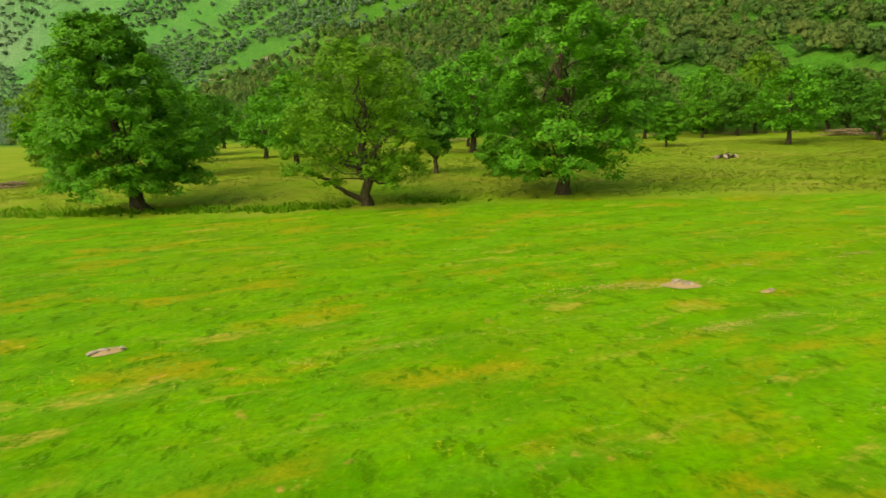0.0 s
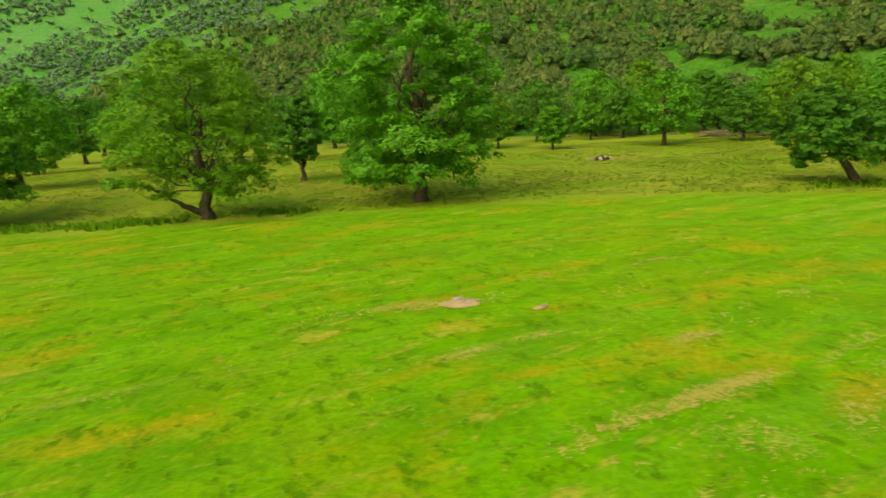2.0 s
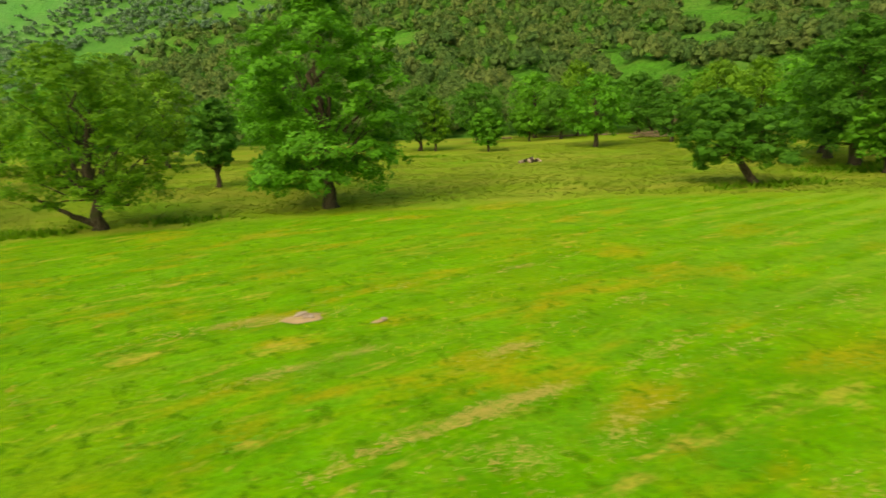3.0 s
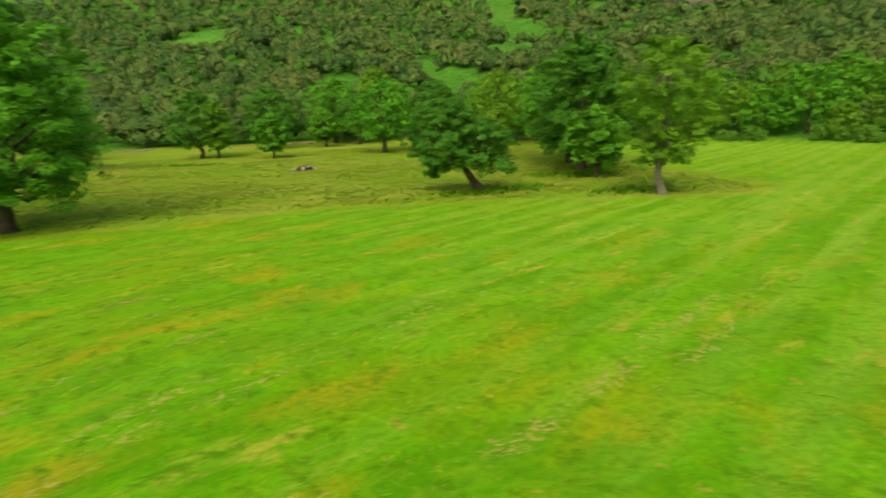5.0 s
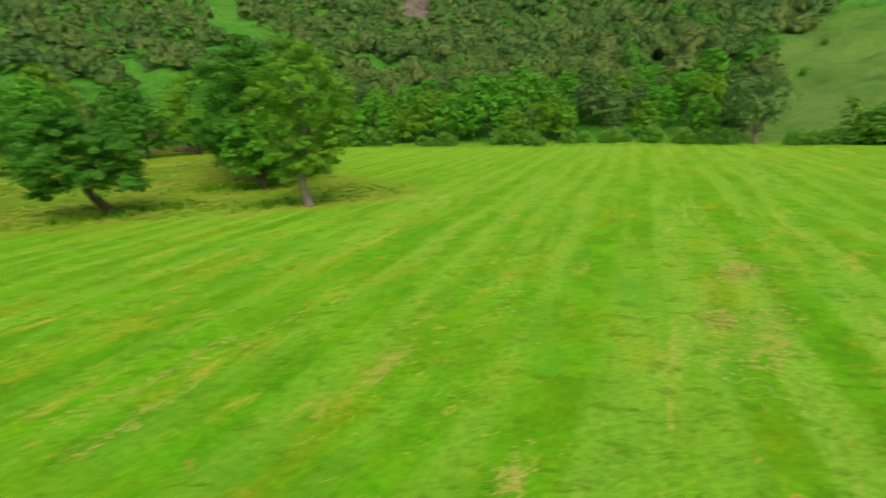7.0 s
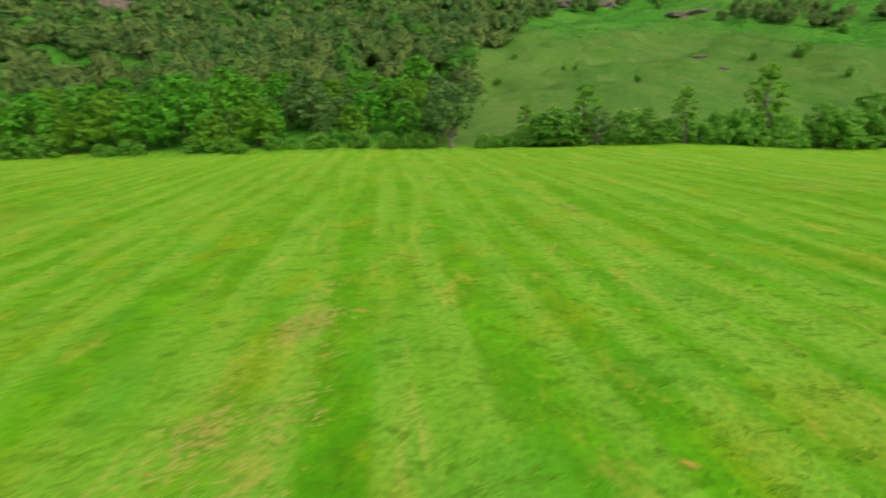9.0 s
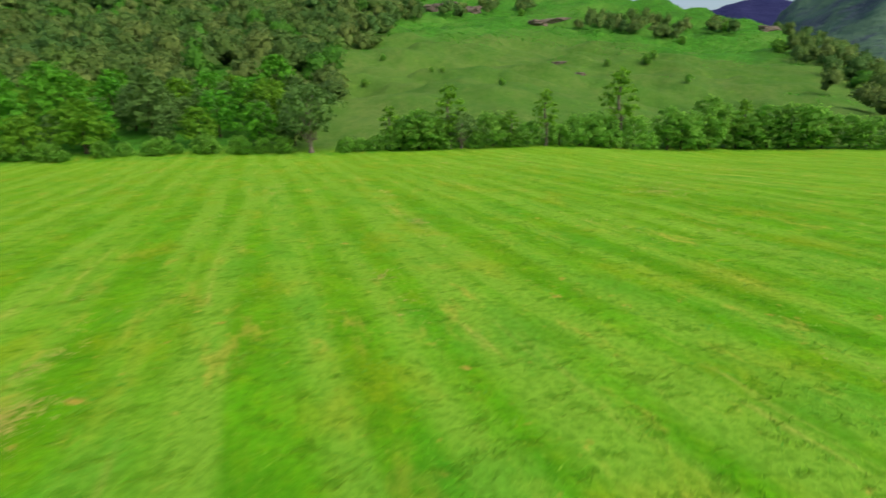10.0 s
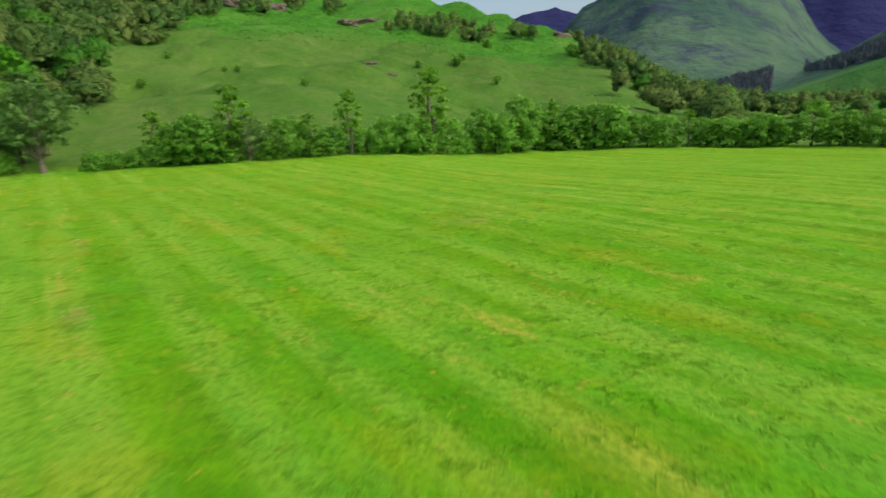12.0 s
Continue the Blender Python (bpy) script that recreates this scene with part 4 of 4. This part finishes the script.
def field_grass():
    rs = np.random.RandomState(33)
    n = 90000
    x, y = rs.uniform(-22, 85, n), rs.uniform(-22, 44, n)
    keep = (along(EDGE, x, y) < -0.2) & (rs.uniform(size=n) < 0.5 + 0.5 * swell(x, y, 3.0, 43)) & (y > -14)
    x, y = x[keep], y[keep]
    tall = np.clip(0.03 + 0.015 * swell(x, y, 4.0, 44), 0.015, 0.05)
    blades("field_grass", x, y, tall, 0.028, 5.0, 34, 3, FIELD_BLADE, "short mown green grass with uneven tufts")


def bracken():
    """Waist-high fern on the open slopes and in the clearings of the wood."""
    rs = np.random.RandomState(71)
    n = 40000
    az, r = np.radians(np.concatenate([rs.uniform(-44, 45, n // 2), rs.uniform(58, 126, n // 2)])), np.sqrt(rs.uniform(150 ** 2, 480 ** 2, n))
    x, y = CENTRE[0] + r * np.sin(az), CENTRE[1] + r * np.cos(az)
    d, azd = along(FOOT, x, y), np.degrees(az)
    want = np.where(azd < 60, 0.75, 0.05 + 0.9 * np.clip((d - 95) / 90, 0, 1)) + 0.45 * swell(x, y, 55, 72) + 0.3 * swell(x, y, 17, 73)
    keep = (d > 12) & (want > 0.5)
    x, y = x[keep], y[keep]
    blades("bracken", x, y, rs.uniform(0.2, 0.55, len(x)), 0.3, 1.2, 74, 3, BRACKEN, "bright green bracken covering the open hillside")


meadow_grass()
field_grass()
bracken()


def nettles():
    """Dark rank weeds under the great trees and along the edge of the mown grass."""
    rs = np.random.RandomState(35)
    xs, ys = [], []
    for cx, cy, sx, sy, n in ((-34, 44.2, 3.2, 1.0, 420), (-24, 44.2, 1.8, 0.8, 220), (-16.5, 43.9, 2.0, 0.8, 380), (-6, 46.0, 1.6, 0.7, 150), (37.5, 45.0, 2.4, 1.0, 260), (45.5, 38.0, 2.4, 1.0, 90), (51, 51, 3, 1.6, 320), (-45, 46.5, 4, 1.2, 260), (14, 97, 3, 0.8, 120)):
        n = n // 2
        xs.append(rs.normal(cx, sx, n))
        ys.append(rs.normal(cy, sy, n))
    x, y = np.concatenate(xs), np.concatenate(ys)
    keep = along(EDGE, x, y) > -0.3
    x, y = x[keep], y[keep]
    blades("nettle_bed", x, y, rs.uniform(0.18, 0.5, len(x)), 0.12, 0.7, 36, 4, NETTLE, "dark green nettles and rank weeds under the trees")


def hay():
    """Dry cut grass left in lines along the mowing."""
    rs = np.random.RandomState(37)
    ux, uy = math.cos(radians(SWATH)), math.sin(radians(SWATH))
    xs, ys = [], []
    rows = [(10.8, 16.1, 6.0, 0.15, 700), (9.0, 15.4, 2.2, 0.10, 200), (10.4, 13.9, 2.0, 0.35, 420), (5.9, 19.0, 3.2, 0.15, 350), (10.7, 18.7, 1.5, 0.2, 200), (43.8, 7.9, 5.0, 0.4, 1000), (32.8, 12.7, 3.2, 0.25, 400), (24.7, 14.5, 9.0, 0.2, 500), (30.5, 7.6, 1.0, 0.2, 100), (39.1, 6.8, 3.5, 0.5, 700), (71, -8.8, 3.0, 1.0, 500), (4.5, 22.9, 2.0, 0.5, 400)]
    for _ in range(60):
        rows.append((rs.uniform(-12, 95), rs.uniform(-20, 36), rs.uniform(1.5, 7), rs.uniform(0.12, 0.35), int(rs.uniform(50, 170))))
    for cx, cy, length, width, n in rows:
        s, w = rs.normal(0, length * 0.5, n), rs.normal(0, width, n)
        xs.append(cx + s * ux - w * uy)
        ys.append(cy + s * uy + w * ux)
    x, y = np.concatenate(xs), np.concatenate(ys)
    keep = (along(EDGE, x, y) < -1) & (along(FOOT, x, y) < -3)
    x, y = x[keep], y[keep]
    blades("cut_hay", x, y, rs.uniform(0.012, 0.03, len(x)), 0.02, 6.0, 38, 4, HAY, "dry yellow straw left in lines after mowing")


def buttercups():
    """Small yellow flowers scattered over the grazed grass."""
    rs = np.random.RandomState(45)
    n = 9000
    x, y = rs.uniform(-16, 34, n), rs.uniform(6, 30, n)
    keep = swell(x, y, 6.0, 46) + 0.5 * swell(x, y, 1.8, 47) > 0.75
    x, y = x[keep], y[keep]
    n = len(x)
    z = land(x, y) + rs.uniform(0.07, 0.13, n)
    a, s = rs.uniform(0, 6.28, n), rs.uniform(0.012, 0.022, n)
    ring = [np.stack([x + s * np.cos(a + k * np.pi / 2), y + s * np.sin(a + k * np.pi / 2), z + rs.uniform(-0.008, 0.008, n)], -1) for k in range(4)]
    stem = [np.stack([x + o, y, np.where(k > 1, z - 0.004, z - 0.15)], -1) for k, o in enumerate((-0.003, 0.003, 0.003, -0.003))]
    v = np.concatenate([np.stack(ring, 1), np.stack(stem, 1)]).reshape(-1, 3)
    tagged(part("buttercups", mesh_of("buttercups", v, np.arange(8 * n).reshape(-1, 4)), PETAL), "tiny yellow buttercups scattered in the short grass", "flowers", kind="stuff")


nettles()
hay()
buttercups()


# ---- stones, logs, crags ----
def boulder(seed, size, rough=0.3, cuts=2):
    """A worn angular stone; size: its three half-widths."""
    bm = bmesh.new()
    bmesh.ops.create_icosphere(bm, subdivisions=cuts, radius=1)
    off = Vector((seed * 7.3, seed * 3.1, seed * 1.7))
    for v in bm.verts:
        p = v.co.copy()
        k = 1 + rough * noise.noise(p * 1.3 + off) + rough * 0.5 * noise.noise(p * 3.1 + off)
        p = Vector(max(-0.8, min(0.8, c)) for c in p)
        v.co = Vector((p.x * size[0], p.y * size[1], p.z * size[2])) * k
    me = bpy.data.meshes.new("stone")
    bm.to_mesh(me)
    bm.free()
    return me


def height(x, y):
    return float(land(np.array([x]), np.array([y]))[0])


def stone_pile(x, y):
    rs = random.Random(3)
    root = empty("stone_pile", "low heap of pale weathered stones in the long grass", "stones", pose(x, y, height(x, y), 0, 0, 20))
    meshes = [boulder(i, (rs.uniform(0.2, 0.42), rs.uniform(0.15, 0.3), rs.uniform(0.15, 0.28))) for i in range(6)]
    for i in range(30):
        ob = part("stone", meshes[i % 6], (FIELDSTONE, BARK)[i % 2], root)
        a, q = rs.uniform(0, 6.28), rs.uniform(0, 1) ** 0.7
        ob.matrix_basis = pose(1.7 * q * math.cos(a), 0.8 * q * math.sin(a), 0.1 + 0.55 * (1 - q) * rs.uniform(0.4, 1), 0, 0, rs.uniform(0, 360))


def earth_patch(name, x, y, rx, ry, stones, turn, label):
    """Trodden bare soil, a low uneven mound with stones on it."""
    rs = random.Random(int(x * 10))
    bm = bmesh.new()
    rings, around = 7, 26
    rows = []
    for i in range(rings + 1):
        q = i / rings
        row = []
        for j in range(around):
            a = j / around * 2 * math.pi
            wob = 1 + 0.3 * noise.noise(Vector((math.cos(a) * 1.4 + x, math.sin(a) * 1.4 + y, 0)))
            px, py = rx * q * wob * math.cos(a), ry * q * wob * math.sin(a)
            row.append(bm.verts.new((px, py, 0.025 * (1 - q) - 0.025 * q + 0.02 * noise.noise(Vector((px * 2 + x, py * 2, 1))))))
        rows.append(row)
    for a, b in zip(rows, rows[1:]):
        for j in range(around):
            k = (j + 1) % around
            bm.faces.new((a[j], b[j], b[k], a[k]))
    bmesh.ops.remove_doubles(bm, verts=bm.verts, dist=0.001)
    me = bpy.data.meshes.new("soil")
    bm.to_mesh(me)
    bm.free()
    root = empty(name, label, "bare ground", pose(x, y, height(x, y) + 0.045, 0, 0, turn))
    part("soil", me, EARTH, root)
    for i in range(stones):
        ob = part("stone", boulder(i + 40, (rs.uniform(0.08, 0.2), rs.uniform(0.06, 0.14), rs.uniform(0.04, 0.08)), cuts=1), FIELDSTONE, root)
        a, q = rs.uniform(0, 6.28), rs.uniform(0, 0.85)
        ob.matrix_basis = pose(rx * q * math.cos(a), ry * q * math.sin(a), 0.03, 0, 0, rs.uniform(0, 360))


def log_pile(x, y, turn, n, long, label, name="log_pile"):
    rs = np.random.RandomState(int(abs(x) * 3 + n))
    root = empty(name, label, "logs", pose(x, y, height(x, y), 0, 0, turn))
    for i in range(n):
        length, g = long * rs.uniform(0.5, 1.0), rs.uniform(0.06, 0.16)
        z = g + 0.22 * (i // 5)
        a = np.array([rs.uniform(-0.3, 0.3) * long - length / 2, rs.uniform(-0.5, 0.5), z])
        b = a + np.array([length, rs.uniform(-0.5, 0.5), rs.uniform(-0.05, 0.3)])
        part("log", mesh_of("log", *tube(bend(rs, a, b, 0.02, 0.1), g * np.linspace(1, 0.6, 7), 8), True), DEADWOOD, root)


def dead_tree(x, y):
    rs = np.random.RandomState(77)
    root = empty("dead_tree", "bare dead tree with pale reddish branches", "tree", pose(x, y, height(x, y)))
    trunk = bend(rs, (0, 0, -0.3), (0.5, 0, 4.5), 0, 0.15)
    part("trunk", mesh_of("trunk", *tube(trunk, 0.25 * np.linspace(1.2, 0.5, 7), 8), True), DEADWOOD, root)
    for i in range(9):
        a = rs.uniform(0, 6.28)
        tip = trunk[-1] + np.array([math.cos(a) * rs.uniform(1.5, 3.2), math.sin(a) * rs.uniform(1.5, 3.2), rs.uniform(0.5, 3.6)])
        part("branch", mesh_of("branch", *tube(bend(rs, trunk[3 + i % 4], tip, 0.05, 0.25), 0.1 * np.linspace(1, 0.15, 7), 6), True), DEADWOOD, root)


def gravel_bank():
    """The stony river bank at the far side of the park."""
    rs = np.random.RandomState(51)
    path = np.array([(-60, 172), (-12, 150), (10, 141.5), (40, 135), (56, 130), (68, 126), (80, 113), (92, 100)], float)
    n = 1300
    k = rs.uniform(0, len(path) - 1.001, n)
    i = k.astype(int)
    p = path[i] + (path[i + 1] - path[i]) * (k - i)[:, None] + rs.normal(0, 0.45, (n, 2))
    p = p[swell(p[:, 0], p[:, 1], 22, 52) > 0.3]
    verts, faces = [], []
    for j, (x, y) in enumerate(p):
        s = rs.uniform(0.12, 0.42)
        v = CORE * (1 + rs.uniform(-0.25, 0.25, (len(CORE), 1))) * np.array([s, s * 0.8, s * 0.6])
        verts.append(v + np.array([x, y, 0.0]))
        faces.append(CORE_FACES + j * len(CORE))
    v = np.concatenate(verts)
    v[:, 2] += np.repeat(land(p[:, 0], p[:, 1]), len(CORE)) + 0.12
    tagged(part("gravel_bank", mesh_of("gravel_bank", v, np.concatenate(faces)), GRAVEL), "pinkish-brown stony river bank behind the park trees", "gravel", kind="stuff")


def scree():
    """A brown run of loose stones on the far slope."""
    rs = np.random.RandomState(53)
    n = 900
    k = rs.uniform(0, 1, n)
    x = -198 - 34 * k + rs.normal(0, 3.0 + 3 * k, n)
    y = 520 - 40 * k + rs.normal(0, 3.0, n)
    z = land(x, y)
    s = rs.uniform(0.5, 1.5, n)
    v = CORE[None] * (1 + rs.uniform(-0.25, 0.25, (n, len(CORE), 1))) * s[:, None, None] * np.array([1, 1, 0.6]) + np.stack([x, y, z + 0.2], -1)[:, None]
    f = CORE_FACES[None] + np.arange(n)[:, None, None] * len(CORE)
    tagged(part("scree", mesh_of("scree", v.reshape(-1, 3), f.reshape(-1, 3)), SCREE), "brown scree of loose stones on the far slope", "scree", kind="stuff")


scree()


def crag(x, y, size, turn, seed, label="weathered grey-pink rock outcrop on the hillside"):
    root = boulder(seed, size, 0.55, 4)
    ob = part("rock_outcrop", root, ROCK)
    ob.matrix_basis = pose(x, y, height(x, y) - size[2] * 0.25, 0, 0, turn)
    tagged(ob, label, "rock", "rock outcrops")


stone_pile(28.0, 79.5)
earth_patch("earth_patch", 4.75, 22.5, 0.6, 0.5, 9, 10, "bare trodden earth with small stones in the grass")
earth_patch("earth_patch", -11.9, 16.7, 0.42, 0.3, 3, 30, "small worn patch of dry earth in the grass")
earth_patch("earth_patch", 7.1, 21.6, 0.24, 0.14, 1, 20, "small worn patch of dry earth in the grass")
log_pile(-58.5, 65.0, 10, 14, 4.0, "stack of pale cut logs and branches in long grass")
log_pile(62.0, 113.5, 150, 22, 6.0, "tangled heap of brown fallen branches", "brushwood_heap")
log_pile(69.0, 107.5, 140, 16, 5.0, "tangled heap of brown fallen branches", "brushwood_heap")
dead_tree(63.0, 108.0)
gravel_bank()
for x, y, size, turn, seed in ((277, 257, (14, 7, 13), -40, 1), (266, 266, (8, 5, 7), -40, 2), (190, -17, (1.9, 1.2, 0.5), 80, 3), (230, -14, (3.4, 2, 0.7), 80, 4), (363, 42, (7, 4, 3), 80, 5), (368, 22, (6, 4, 3), 95, 6),
                               (343, -23, (8, 3, 2), 95, 7), (337, -12, (5, 3, 2), 85, 8), (372, 34, (6, 3, 4), 80, 9), (262, -104, (5, 2.5, 2), 110, 10), (334, -118, (6, 3, 2.5), 110, 13)):
    crag(x, y, size, turn, seed)

def plantation():
    """Dark conifers in blocks far down the valley."""
    rs = np.random.RandomState(61)
    n = 1500
    a = np.concatenate([rs.uniform(125.0, 129.3, n // 2), rs.uniform(131.6, 142, n // 2)])
    q = np.concatenate([650 + rs.uniform(0, 1, n // 2) * np.interp(a[:n // 2], [125, 129.3], [25, 120]) + rs.normal(0, 6, n // 2), np.interp(a[n // 2:], [131.6, 134, 137, 142], [780, 570, 530, 500]) + rs.uniform(0, 150, n // 2)])
    x, y = CENTRE[0] + q * np.sin(np.radians(a)), CENTRE[1] + q * np.cos(np.radians(a))
    z = land(x, y)
    ang = np.linspace(0, 2 * np.pi, 6, endpoint=False)
    tri = np.array([(6, i, (i + 1) % 6) for i in range(6)])
    verts, faces = [], []
    for i in range(n):
        h, w = rs.uniform(6, 9), rs.uniform(1.6, 2.6)
        for k, (low, top, wide) in enumerate(((0.1, 0.6, 1.0), (0.4, 1.0, 0.65))):
            ring = np.stack([x[i] + w * wide * np.cos(ang), y[i] + w * wide * np.sin(ang), np.full(6, z[i] + h * low)], -1) + rs.normal(0, 0.25, (6, 3))
            verts.append(np.concatenate([ring, [[x[i], y[i], z[i] + h * top]]]))
            faces.append(tri + (2 * i + k) * 7)
    me = mesh_of("conifer_plantation", np.concatenate(verts), np.concatenate(faces))
    tagged(part("conifer_plantation", me, CONIFER), "dark conifer plantation in the far valley", "wood", kind="stuff")


plantation()

# lone shrubs on the grassy hill
SHRUB = tree("hill_shrub", tree_parts(151, 3.4, 3.6, 0.1, 0.1, lobes=12, per=84, lobe=0.22, leaf=0.22, limbs=4, rise=0.25, corners=3), (223, -40.5), 0, "small dark shrub on the grassy hillside", "shrub", LEAF_BUSH, group="hill shrubs")
for x, y, size in ((213.5, 38, 0.6), (154.7, 1.5, 0.4), (180.3, 18.9, 0.4), (179.6, 16.1, 0.4), (301, -71, 1.1), (264, -95, 1.3), (173, 33.7, 0.5), (189, -43.4, 0.6), (223, -29, 0.6), (333, -79, 1.3), (226, -43, 0.9),
                   (280, -100, 1.3), (320, -95, 1.3), (345, -60, 1.3), (350, -5, 1.2), (356, 55, 1.2)):
    again(SHRUB, (x, y), rs.uniform(0, 360), size * rs.uniform(0.9, 1.2))
